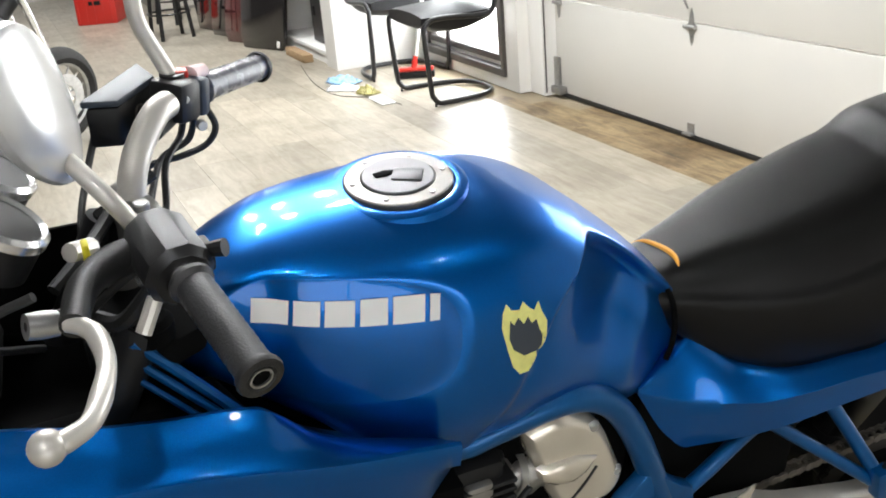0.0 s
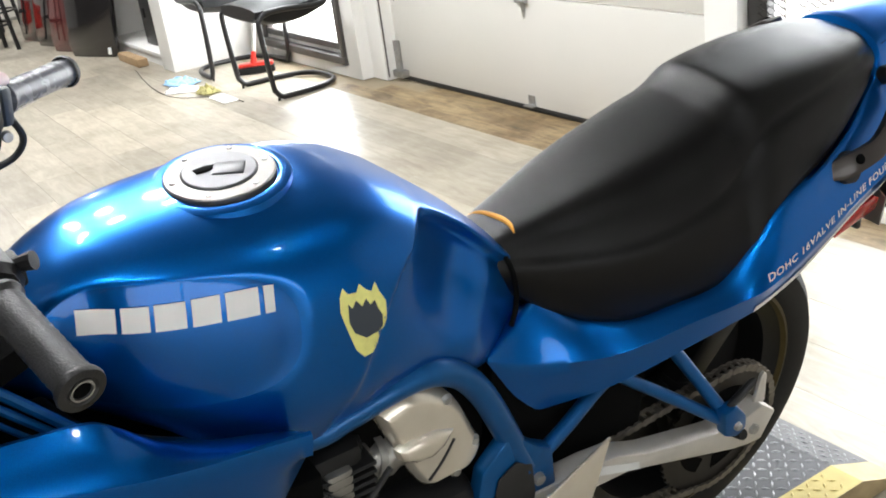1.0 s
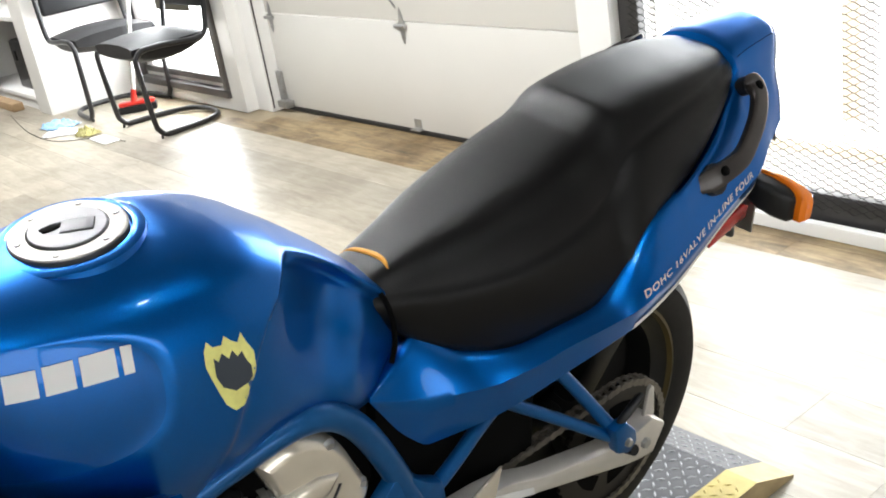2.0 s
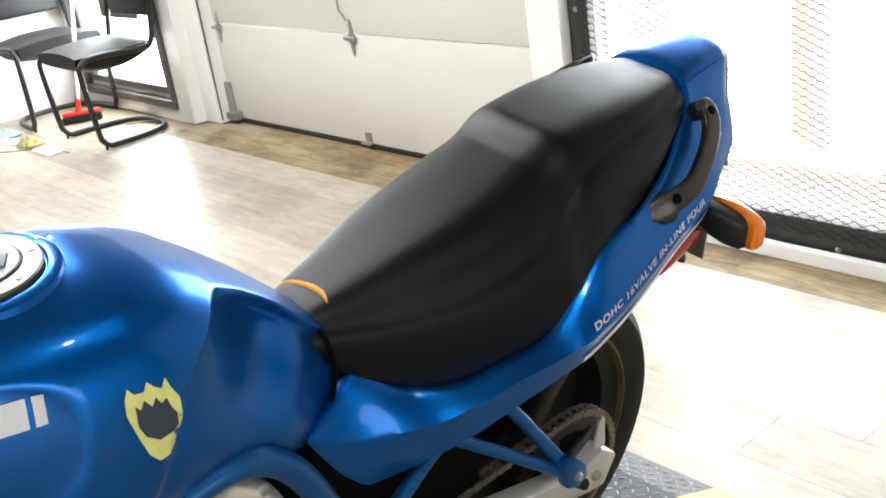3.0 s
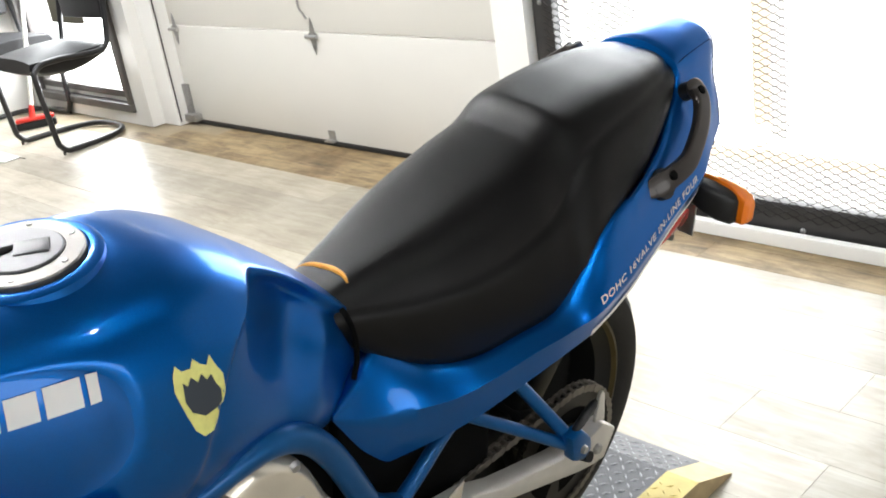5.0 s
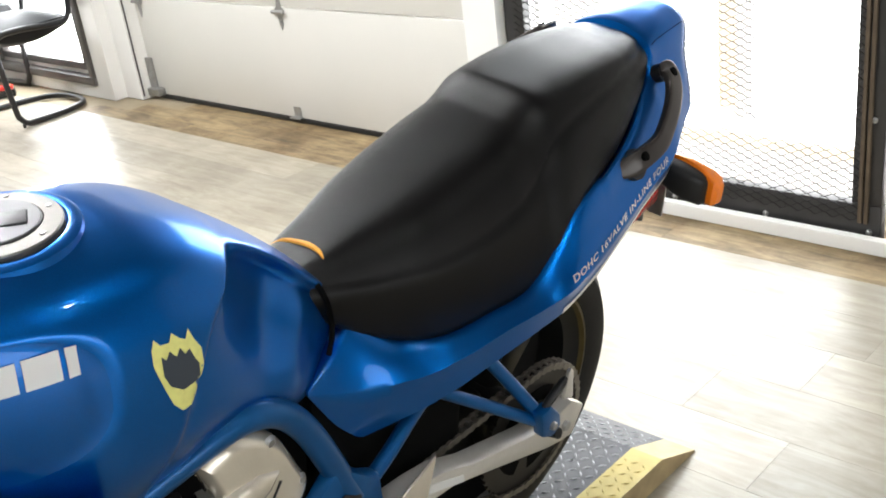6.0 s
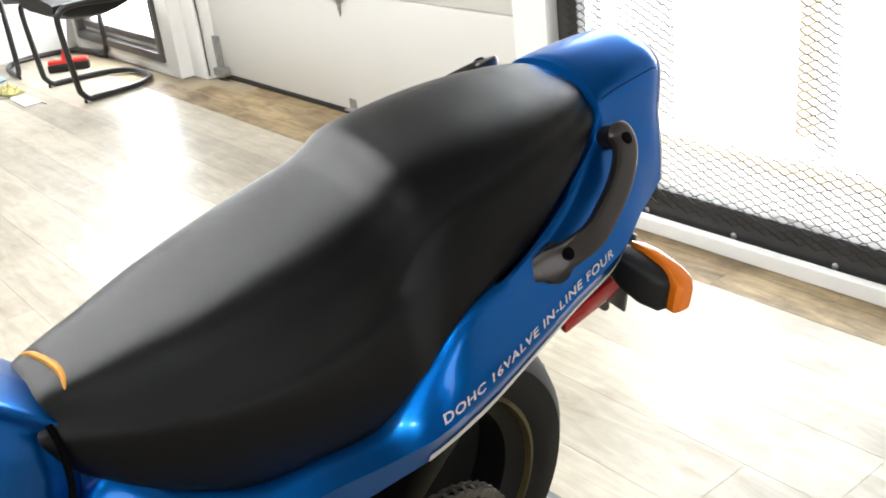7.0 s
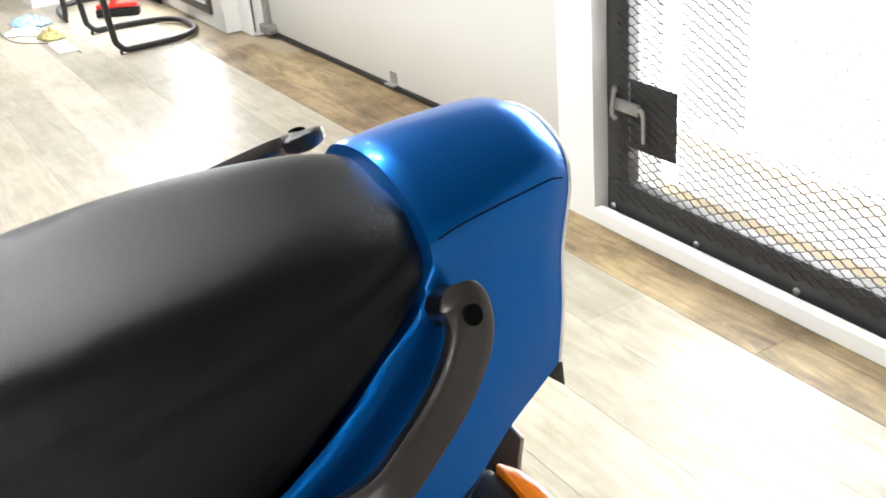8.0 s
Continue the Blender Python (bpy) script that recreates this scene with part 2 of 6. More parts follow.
SLATE = material("dark_sticker_face", (0.035, 0.045, 0.06), rough=0.5)
ORANGE_TAG = material("orange_strap", (0.80, 0.36, 0.04), rough=0.6, noise_scale=150, vary=0.2)
YELLOW_TAG = material("yellow_tag", (0.75, 0.66, 0.02), rough=0.5)
WHITE_WALL = material("white_painted_wall", (0.80, 0.79, 0.76), rough=0.6, noise_scale=3, vary=0.05, bump=0.12, bump_scale=120)
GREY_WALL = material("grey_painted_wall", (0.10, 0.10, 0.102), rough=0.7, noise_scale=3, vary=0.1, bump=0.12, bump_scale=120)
SHELF_WHITE = material("white_shelf_paint", (0.78, 0.77, 0.74), rough=0.5, noise_scale=4, vary=0.06)
DOOR_CREAM = material("cream_door_steel", (0.66, 0.645, 0.60), rough=0.42, noise_scale=2.5, vary=0.04, bump=0.10, bump_scale=60)
GALV = material("galvanised_steel", (0.42, 0.42, 0.41), rough=0.4, metal=0.9, noise_scale=35, vary=0.3)
GATE_STEEL = material("dark_gate_steel", (0.055, 0.053, 0.052), rough=0.5, metal=0.4, noise_scale=12, vary=0.35, bump=0.15, bump_scale=150)
MESH_STEEL = material("black_mesh_steel", (0.022, 0.021, 0.021), rough=0.6, metal=0.1, spec=0.3, noise_scale=12, vary=0.3)
RUST = material("rust_brown_steel", (0.12, 0.09, 0.062), rough=0.65, metal=0.3, noise_scale=18, vary=0.45, bump=0.2, bump_scale=150)
FRAME_BROWN = material("dark_window_frame", (0.075, 0.068, 0.064), rough=0.45, noise_scale=15, vary=0.25)
# opaque bars and panels; their brightness is put in by translucency
TAN_WOOD = backlit("backlit_tan_wood", (0.95, 0.88, 0.76), 0.42)
BACKLIT_WHITE = backlit("backlit_white_panel", (0.90, 0.895, 0.88), 0.45)
CEILING = material("grey_ceiling", (0.13, 0.13, 0.13), rough=0.8, noise_scale=5, vary=0.04)
CHAIR_BLACK = material("black_chair_tube", (0.012, 0.012, 0.013), rough=0.3, noise_scale=20, vary=0.2)
CHAIR_SEAT = material("black_chair_leather", (0.012, 0.012, 0.0135), rough=0.5, spec=0.3, noise_scale=30, vary=0.3, bump=0.2, bump_scale=400)
PLATE = material("diamond_plate_steel", (0.060, 0.061, 0.065), rough=0.5, metal=0.35, noise_scale=9, vary=0.35, rough_vary=0.1)
LUG_STEEL = material("worn_lug_steel", (0.30, 0.305, 0.315), rough=0.36, metal=0.7, noise_scale=14, vary=0.3)
PLATE_YELLOW = material("worn_yellow_plate", (0.52, 0.42, 0.13), rough=0.55, noise_scale=16, vary=0.4)
RAMP_TAN = material("worn_tan_ramp", (0.50, 0.40, 0.21), rough=0.6, noise_scale=25, vary=0.35, bump=0.2, bump_scale=80)
PLATE_SIDE = material("dirty_tan_edge", (0.36, 0.27, 0.14), rough=0.7, noise_scale=22, vary=0.5)
RED_PLASTIC = material("red_plastic", (0.62, 0.03, 0.02), rough=0.4, noise_scale=10, vary=0.15)
BLUE_CLOTH = material("light_blue_cloth", (0.30, 0.50, 0.72), rough=0.9, noise_scale=30, vary=0.25, bump=0.5, bump_scale=200)
WHITE_CLOTH = material("white_cloth", (0.78, 0.78, 0.78), rough=0.9, noise_scale=30, vary=0.1, bump=0.5, bump_scale=200)
OLIVE_CLOTH = material("olive_cloth", (0.33, 0.30, 0.12), rough=0.9, noise_scale=25, vary=0.5, bump=0.5, bump_scale=200)
# near-black that puts the shade of gaps, holes and insides into colour
CAVITY = material("shade_black", (0.002, 0.002, 0.002), rough=0.9, spec=0.08, noise_scale=20, vary=0.3)
GLOSS_BLACK = material("gloss_black_panel", (0.014, 0.012, 0.012), rough=0.12, coat=0.8, noise_scale=4, vary=0.3)
GLOSS_RED = material("gloss_dark_red_panel", (0.10, 0.014, 0.014), rough=0.15, coat=0.8, noise_scale=4, vary=0.4)
WOOD_BLOCK = material("rough_wood_block", (0.36, 0.24, 0.13), rough=0.75, noise_scale=20, vary=0.35)
FLOOR_BASE = material("floor_joint", (0.34, 0.28, 0.19), rough=0.8, noise_scale=10, vary=0.2)
OAK = wood_floor("pale_oak_planks", (0.42, 0.383, 0.308), (0.285, 0.25, 0.186), 0.34, 'x', 0.25)
OLD_OAK = wood_floor("worn_brown_planks", (0.40, 0.295, 0.155), (0.135, 0.094, 0.046), 0.5, 'x', 0.8)
LAMP_GLOW = material("lamp_glow", (1.0, 0.97, 0.92), rough=0.5, emit=40.0)
DAY_GLOW = material("outdoor_glow", (1.0, 1.0, 1.0), rough=1.0, emit=4.5)
MIRROR_SHELL = material("pale_chromed_shell", (0.70, 0.70, 0.69), rough=0.22, metal=0.45, noise_scale=30, vary=0.08)
MIRROR = material("mirror_glass", (0.9, 0.9, 0.9), rough=0.02, metal=1.0)

# ---------------------------------------------------------------- the room


def structure(name, bm, mat, label, category, smooth=0):
    return tagged(part(name, bm, mat, smooth=smooth), label, category, kind="structure")


DOOR_Y, DOOR_L, DOOR_R = 2.138, -4.06, -1.61
floor = structure("floor", box((-13, -5, -0.10), (4, 2.3, -0.006)), FLOOR_BASE, "pale oak plank floor of a workshop showroom", "floor")
ceiling = structure("ceiling", box((-13, -5, 3.0), (4, 2.4, 3.1)), CEILING, "dark painted workshop ceiling", "ceiling")
structure("wall_south", box((-13, -5.2, 0), (4, -5, 3.0)), GREY_WALL, "plain grey painted wall", "wall")
# unseen low opening, cut only to let the side fill in
wall = box((3.8, -5, 0), (4.0, -3.0, 3.0))
box((3.8, 0.9, 0), (4.0, 2.3, 3.0), bm=wall)
box((3.8, -3.0, 0), (4.0, 0.9, 0.12), bm=wall)
box((3.8, -3.0, 1.02), (4.0, 0.9, 3.0), bm=wall)
structure("wall_east", wall, GREY_WALL, "grey painted wall with an unseen opening for side fill light", "wall")
fill_opening = thing("window_2", pose(0, 0, 0), "unseen added opening with dark bars, for side fill light", "window", kind="structure")
for y in (-3.0, -1.05, 0.85):
    part("mullion", box((3.86, y, 0.121), (3.93, y + 0.05, 1.019), 0.004), FRAME_BROWN, fill_opening)
structure("wall_west", box((-13.2, -5, 0), (-13, 2.4, 3.0)), WHITE_WALL, "plain white painted wall", "wall")

# the wall with window, roller door and gate, in pieces round its openings
wall = box((-13, 1.985, 0), (-5.62, 2.2, 2.2))
box((-5.62, 1.985, 0), (-4.38, 2.2, 0.072), bm=wall)
box((-5.62, 1.985, 2.0), (-4.38, 2.2, 2.2), bm=wall)
box((-4.38, 1.985, 0), (-4.23, 2.2, 2.2), bm=wall)
box((-4.23, 2.06, 0), (-4.07, 2.2, 2.2), bm=wall)
box((-4.23, 2.0, 2.15), (-1.52, 2.2, 2.2), bm=wall)
box((-1.54, 1.955, 0), (-1.392, 2.2, 2.2), bm=wall)
box((-1.392, 1.985, 2.12), (0.02, 2.2, 2.2), bm=wall)
box((0.02, 1.985, 0), (0.35, 2.2, 2.2), bm=wall)
structure("wall_north", wall, WHITE_WALL, "white painted wall with openings for window, door and gate", "wall")
structure("wall_northeast", box((0.351, 1.985, 0.551), (3.8, 2.2, 2.2)), WHITE_WALL, "plain white painted wall", "wall")
structure("wall_foot", box((0.351, 1.985, 0), (3.8, 2.2, 0.55)), WHITE_WALL, "white painted lower wall", "wall")
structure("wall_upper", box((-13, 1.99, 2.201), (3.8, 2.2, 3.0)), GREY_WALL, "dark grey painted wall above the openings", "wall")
structure("sill", box((-1.391, 1.953, 0), (3.8, 1.984, 0.045), 0.003), WHITE_WALL, "low white painted kerb under the mesh gate", "sill")

# outdoors: glowing sheets stand in for overexposed daylight
structure("backdrop", box((-9, 4.0, -0.5), (4, 4.02, 4.5)), DAY_GLOW, "glowing white sheet standing in for overexposed daylight outside", "backdrop")
structure("ground", box((-13, 2.3, -0.12), (4, 3.99, -0.02)), DAY_GLOW, "glowing white sheet standing in for sunlit paving outside", "ground")

# window
window = thing("window_1", pose(0, 0, 0), "large window in a dark brown metal frame", "window", kind="structure")
fr = box((-5.62, 1.965, 0.072), (-4.38, 2.03, 0.118), 0.004)
box((-5.62, 1.965, 1.95), (-4.38, 2.03, 2.0), 0.004, bm=fr)
box((-5.62, 1.965, 0.119), (-5.575, 2.03, 1.949), 0.004, bm=fr)
box((-4.425, 1.965, 0.119), (-4.38, 2.03, 1.949), 0.004, bm=fr)
part("window_frame", fr, FRAME_BROWN, window)
fr = box((-5.56, 2.0, 0.145), (-4.475, 2.045, 0.185), 0.004)
box((-5.56, 2.0, 0.186), (-5.52, 2.045, 1.9), 0.004, bm=fr)
box((-4.515, 2.0, 0.186), (-4.475, 2.045, 1.9), 0.004, bm=fr)
box((-5.56, 2.0, 1.9), (-4.475, 2.045, 1.94), 0.004, bm=fr)
part("sash", fr, FRAME_BROWN, window)
part("stop_strip", box((-5.57, 2.012, 0.12), (-4.43, 2.04, 0.143)), SHELF_WHITE, window)

# sectional garage door
door = thing("door_1", pose(0, 0, 0), "cream sectional steel garage door, closed", "garage door", kind="structure")
for k in range(4):
    part("panel", box((DOOR_L, DOOR_Y, 0.022 + 0.52 * k), (DOOR_R, DOOR_Y + 0.045, 0.536 + 0.52 * k), 0.005), DOOR_CREAM, door)
part("seal", box((DOOR_L, DOOR_Y - 0.006, 0.0), (DOOR_R, DOOR_Y + 0.04, 0.021), 0.004), RUBBER, door, "black rubber bottom seal")


def hinge(x, z, half=False):
    """A diamond-shaped galvanised hinge over a seam."""
    pts = [(0, -0.085), (0.011, -0.06), (0.016, -0.022), (0.034, -0.006), (0.034, 0.006), (0.016, 0.022), (0.011, 0.06), (0, 0.085)]
    out = [(x + a, z + b) for a, b in pts] + [(x - (0.0 if half else a), z + b) for a, b in reversed(pts[1:-1])]
    h = part("hinge", extrude_outline(out, DOOR_Y - 0.004, DOOR_Y - 0.0005, 1), GALV, door)
    part("pin", tube([(x - 0.04, DOOR_Y - 0.014, z), (x + 0.04, DOOR_Y - 0.014, z)], 0.009, 10), GALV, h)
    for dz in (-0.045, 0.045):
        part("bolt", lathe([(0, 0.004), (0.005, 0.004), (0.006, 0)], Matrix.Translation((x, DOOR_Y - 0.004, z + dz)) @ pose(0, 0, 0, 90), 8), GALV, h)


for x in (DOOR_L + 0.05, -2.825, DOOR_R - 0.035):
    for k in range(1, 4):
        hinge(x, 0.02 + 0.5 * 1.0 * k if k == 1 else 0.02 + 0.5 + 0.52 * (k - 1))
part("pull_cord", tube(spline([(-2.84, DOOR_Y - 0.012, 0.60), (-2.85, DOOR_Y - 0.02, 0.63), (-2.875, DOOR_Y - 0.016, 0.66), (-2.87, DOOR_Y - 0.014, 0.80)]), 0.005, 8), GALV, door)
br = box((-2.85, DOOR_Y - 0.004, 0.028), (-2.80, DOOR_Y - 0.001, 0.075))
box((-2.86, DOOR_Y - 0.03, 0.024), (-2.79, DOOR_Y - 0.001, 0.030), bm=br)
part("bottom_bracket", br, GALV, door)
br = box((DOOR_L + 0.0, DOOR_Y - 0.02, 0.03), (DOOR_L + 0.05, DOOR_Y - 0.001, 0.22), 0.003)
box((DOOR_L + 0.01, DOOR_Y - 0.05, 0.02), (DOOR_L + 0.11, DOOR_Y - 0.001, 0.06), 0.004, bm=br)
part("bottom_fixture", br, GALV, door)
tr = box((DOOR_L - 0.035, DOOR_Y - 0.07, 0.02), (DOOR_L - 0.03, DOOR_Y, 2.1))
box((DOOR_L - 0.035, DOOR_Y - 0.07, 0.02), (DOOR_L + 0.0, DOOR_Y - 0.066, 2.1), bm=tr)
part("guide_rail", tr, GUNMETAL, door, "dull grey vertical guide rail")
tr = box((DOOR_R + 0.03, DOOR_Y - 0.05, 0.02), (DOOR_R + 0.035, DOOR_Y, 2.1))
part("guide_rail", tr, GALV, door, "galvanised vertical guide rail")

# mesh gate
GX0, GX1, GZ0, GZ1, GY = -1.39, -0.075, 0.012, 2.11, 2.0
W = 0.085
def expanded_metal(x0, x1, z0, z1, y, lwd, swd, strand, deep):
    """Rows of wavy strands, joined at short bonds into long diamonds."""
    verts, faces = [], []
    rows, cols = int((z1 - z0) / swd), int((x1 - x0) / lwd)
    for r in range(2 * rows):
        zc, flip = z0 + (r + 0.5) * swd / 2, 1 if r % 2 else -1
        line = []
        for c in range(2 * cols + 1):
            x, up = x0 + c * lwd / 2, flip * (1 if c % 2 else -1)
            z = zc + up * (swd / 4 - strand * 0.3)
            line += [(x - lwd * 0.055, z, up), (x + lwd * 0.055, z, up)]
        i = len(verts)
        for x, z, up in line:
            tilt = 0.45 * deep * up
            verts += [(x, y + tilt, z - strand), (x, y + tilt + deep, z - strand * 0.4), (x, y + tilt + deep, z + strand), (x, y + tilt, z + strand * 0.4)]
        for k in range(len(line) - 1):
            for a in range(4):
                faces.append((i + 4 * k + a, i + 4 * k + (a + 1) % 4, i + 4 * k + 4 + (a + 1) % 4, i + 4 * k + 4 + a))
    me = bpy.data.meshes.new("mesh_infill")
    me.from_pydata(verts, [], faces)
    return me


def bolt_head(gate, x, z):
    return part("bolt", lathe([(0, 0.007), (0.006, 0.006), (0.009, 0.003), (0.010, 0)], Matrix.Translation((x, GY, z)) @ pose(0, 0, 0, 90), 12), GALV, gate)


def security_gate(name, x0, x1, label):
    """A welded flat-bar frame, bolted, with expanded metal over it."""
    gate = thing(name, pose(0, 0, 0), label, "gate", kind="structure")
    part("bottom_rail", box((x0, GY, GZ0), (x1, GY + 0.04, GZ0 + 0.115), 0.004), GATE_STEEL, gate)
    part("top_rail", box((x0, GY, GZ1 - W), (x1, GY + 0.04, GZ1), 0.004), GATE_STEEL, gate)
    for a in (x0, x1 - W):
        part("stile", box((a, GY + 0.001, GZ0 + 0.116), (a + W, GY + 0.039, GZ1 - W - 0.001), 0.004), GATE_STEEL, gate)
    me = expanded_metal(x0 + W - 0.035, x1 - W + 0.035, GZ0 + 0.065, GZ1 - 0.05, GY - 0.006, 0.0525, 0.0235, 0.0013, 0.0026)
    me.materials.append(MESH_STEEL)
    infill = new("mesh_infill", me)
    infill.parent = gate
    tagged(infill, "expanded metal mesh infill", kind="stuff")
    for k in range(5):
        bolt_head(gate, x0 + 0.025 + 0.315 * k, 0.046)
    for z in (0.38, 0.72, 1.06, 1.4, 1.75):
        bolt_head(gate, x0 + 0.035, z)
        bolt_head(gate, x1 - 0.03, z)
    return gate


gate = security_gate("door_2", GX0, GX1, "dark steel security gate with expanded metal mesh")
structure("gate_post", box((-0.048, GY, 0), (0.019, GY + 0.06, 2.12), 0.003), GATE_STEEL, "dark steel gate post", "post")
for a, b in ((0.022, 0.034), (0.040, 0.052)):
    part("flat_bar", box((GX1 - W + a, GY - 0.009, GZ0 + 0.06), (GX1 - W + b, GY - 0.001, GZ1 - 0.06), 0.002), RUST, gate, "rust-brown flat bar")
lp = part("latch_plate", box((-1.30, GY + 0.001, 0.235), (-1.13, GY + 0.004, 0.42), 0.001), GATE_STEEL, gate)
latch = box((-1.335, GY - 0.022, 0.335), (-1.245, GY - 0.009, 0.365), 0.003)
tube(spline([(-1.335, GY - 0.02, 0.395), (-1.34, GY - 0.025, 0.33), (-1.33, GY - 0.02, 0.31)]), 0.006, 8, bm=latch)
tube(spline([(-1.25, GY - 0.016, 0.352), (-1.232, GY - 0.016, 0.345), (-1.226, GY - 0.018, 0.27)]), 0.006, 8, bm=latch)
part("bolt_latch", latch, GALV, gate, "galvanised sliding bolt latch")

# glazed door behind the gate
glazed = thing("window_2", pose(0, 0, 0), "white glazed door with tan wooden bars behind the gate", "window", kind="structure")
part("mullion", box((-0.72, 2.26, 0.186), (-0.664, 2.30, 2.1)), TAN_WOOD, glazed, "pale tan wooden mullion")
part("mullion_face", box((-0.662, 2.27, 0.186), (-0.610, 2.30, 2.1)), BACKLIT_WHITE, glazed)
part("transom", box((-1.40, 2.26, 0.145), (-0.05, 2.30, 0.184)), TAN_WOOD, glazed, "pale tan wooden transom")
part("stile", box((-1.40, 2.27, 0.186), (-1.18, 2.30, 2.1)), BACKLIT_WHITE, glazed)
part("kick_panel", box((-1.40, 2.27, 0.006), (-0.05, 2.30, 0.143)), BACKLIT_WHITE, glazed)

# ---------------------------------------------------------------- the motorcycle
LEAN_DEG = 12.0
bike = thing("motorcycle", pose(-0.165, 0, 0.05, 0, LEAN_DEG, 0), "blue metallic street motorcycle leaning on its side stand", "motorcycle")

# tank: half width, crown and lower edge along the length
T_Y = (-0.63, -0.60, -0.55, -0.50, -0.45, -0.38, -0.30, -0.24, -0.18, -0.12, -0.07, -0.03)
tank_w = pchip(T_Y, (0.050, 0.070, 0.097, 0.120, 0.136, 0.148, 0.146, 0.142, 0.137, 0.127, 0.110, 0.092))
tank_t = pchip(T_Y, (0.935, 0.955, 0.981, 0.994, 0.999, 1.001, 0.996, 0.979, 0.945, 0.897, 0.849, 0.806))
tank_b = pchip(T_Y, (0.875, 0.860, 0.830, 0.795, 0.750, 0.712, 0.712, 0.722, 0.715, 0.690, 0.680, 0.690))
cut_y = pchip((0.70, 0.743, 0.788, 0.854, 0.899, 0.931, 0.961), (-0.355, -0.338, -0.308, -0.272, -0.242, -0.200, -0.172))
tank_p = pchip((-0.63, -0.42, -0.26, -0.20, -0.14, -0.03), (2.7, 2.75, 2.8, 2.7, 2.6, 2.6))
OVAL, OVAL_TILT = (-0.475, 0.902, 0.118, 0.066), radians(-6)


def tank_mid(y):
    return tank_b(y) + 0.36 * (tank_t(y) - tank_b(y))


def knee(y, z, x):
    """Behind the crease the flank turns into a slanting facet that rises to the crown."""
    d = y - cut_y(z)
    rise = max(tank_t(y) - z, 0.0)
    a = x - (0.027 + 0.032 * smoothstep(0.0, 0.15, d) - 0.018 * smoothstep(0.15, 0.22, d)) * smoothstep(0.0, 0.035, rise) * (1 - 0.80 * smoothstep(0.09, 0.23, rise))
    b = 8.0 * rise + 0.003
    k = 0.024
    h = min(max(0.5 + 0.5 * (b - a) / k, 0.0), 1.0)
    facet = b + (a - b) * h - k * h * (1 - h)
    wide = 0.012 + 0.022 * smoothstep(0.05, 0.0, rise)
    return (x - max(facet, 0.0)) * smoothstep(-0.005, wide, d)


def oval_r(y, z):
    a = OVAL_TILT
    dy, dz = y - OVAL[0], z - OVAL[1]
    p, q = (dy * math.cos(a) + dz * math.sin(a)) / OVAL[2], (dz * math.cos(a) - dy * math.sin(a)) / OVAL[3]
    return (abs(p) ** 3.0 + abs(q) ** 3.0) ** (1 / 3.0)


def tank_skin(y, z):
    """Half width of the tank at a height, before the oval panel is pressed in."""
    zm, w = tank_mid(y), tank_w(y)
    if z >= zm:
        s = min((z - zm) / (tank_t(y) - zm), 1.0)
        p = tank_p(y)
        x = w * (1 - s ** p) ** (1 / p)
    else:
        x = w * (1 - 0.22 * ((zm - z) / (zm - tank_b(y))) ** 2)
    return x - knee(y, z, x)


def tank_x(y, z):
    """Half width of the tank, with the flat oval panel behind the name."""
    x, r = tank_skin(y, z), oval_r(y, z)
    if r > 1.06:
        return x
    mid = OVAL[1] + (y - OVAL[0]) * math.tan(OVAL_TILT)
    lo, hi = tank_skin(y, mid - OVAL[3]) - 0.0015, tank_skin(y, min(mid + OVAL[3], tank_t(y) - 0.012)) - 0.005
    s = (z - mid + OVAL[3]) / (2 * OVAL[3])
    flat = lo + (hi - lo) * s
    return min(x, x + 0.5 * (flat - x) * (1 - smoothstep(0.86, 1.06, r)))


rows = []
NY = 200
for i in range(NY + 1):
    y = T_Y[0] + (T_Y[-1] - T_Y[0]) * i / NY
    zm, w, zt, zb = tank_mid(y), tank_w(y), tank_t(y), tank_b(y)
    half = []
    for k in range(14):
        half.append(zb + (zm - zb) * k / 14)
    for k in range(45):
        a = math.pi / 2 * k / 44
        half.append(zm + (zt - zm) * math.sin(a) ** (2 / tank_p(y)))
    xs = [tank_x(y, z) for z in half]
    xs[-1] = 0.0
    row = [(x * 0.6, y, zb + 0.012) for x in (xs[0],)] + [(x, y, z) for x, z in zip(xs, half)]
    rows.append(row + [(-x, b, c) for x, b, c in reversed(row[:-1])])
tank = part("fuel_tank", grid(rows, caps=True), BLUE, bike, "glossy metallic blue fuel tank", smooth=50)


def on_tank(y, z, off=0.0008):
    """The point of the tank's left flank, lifted along its normal."""
    e = 0.002
    x = tank_x(y, z)
    n = Vector((1, -(tank_x(y + e, z) - tank_x(y - e, z)) / (2 * e), -(tank_x(y, z + e) - tank_x(y, z - e)) / (2 * e))).normalized()
    return Vector((x, y, z)) + n * off


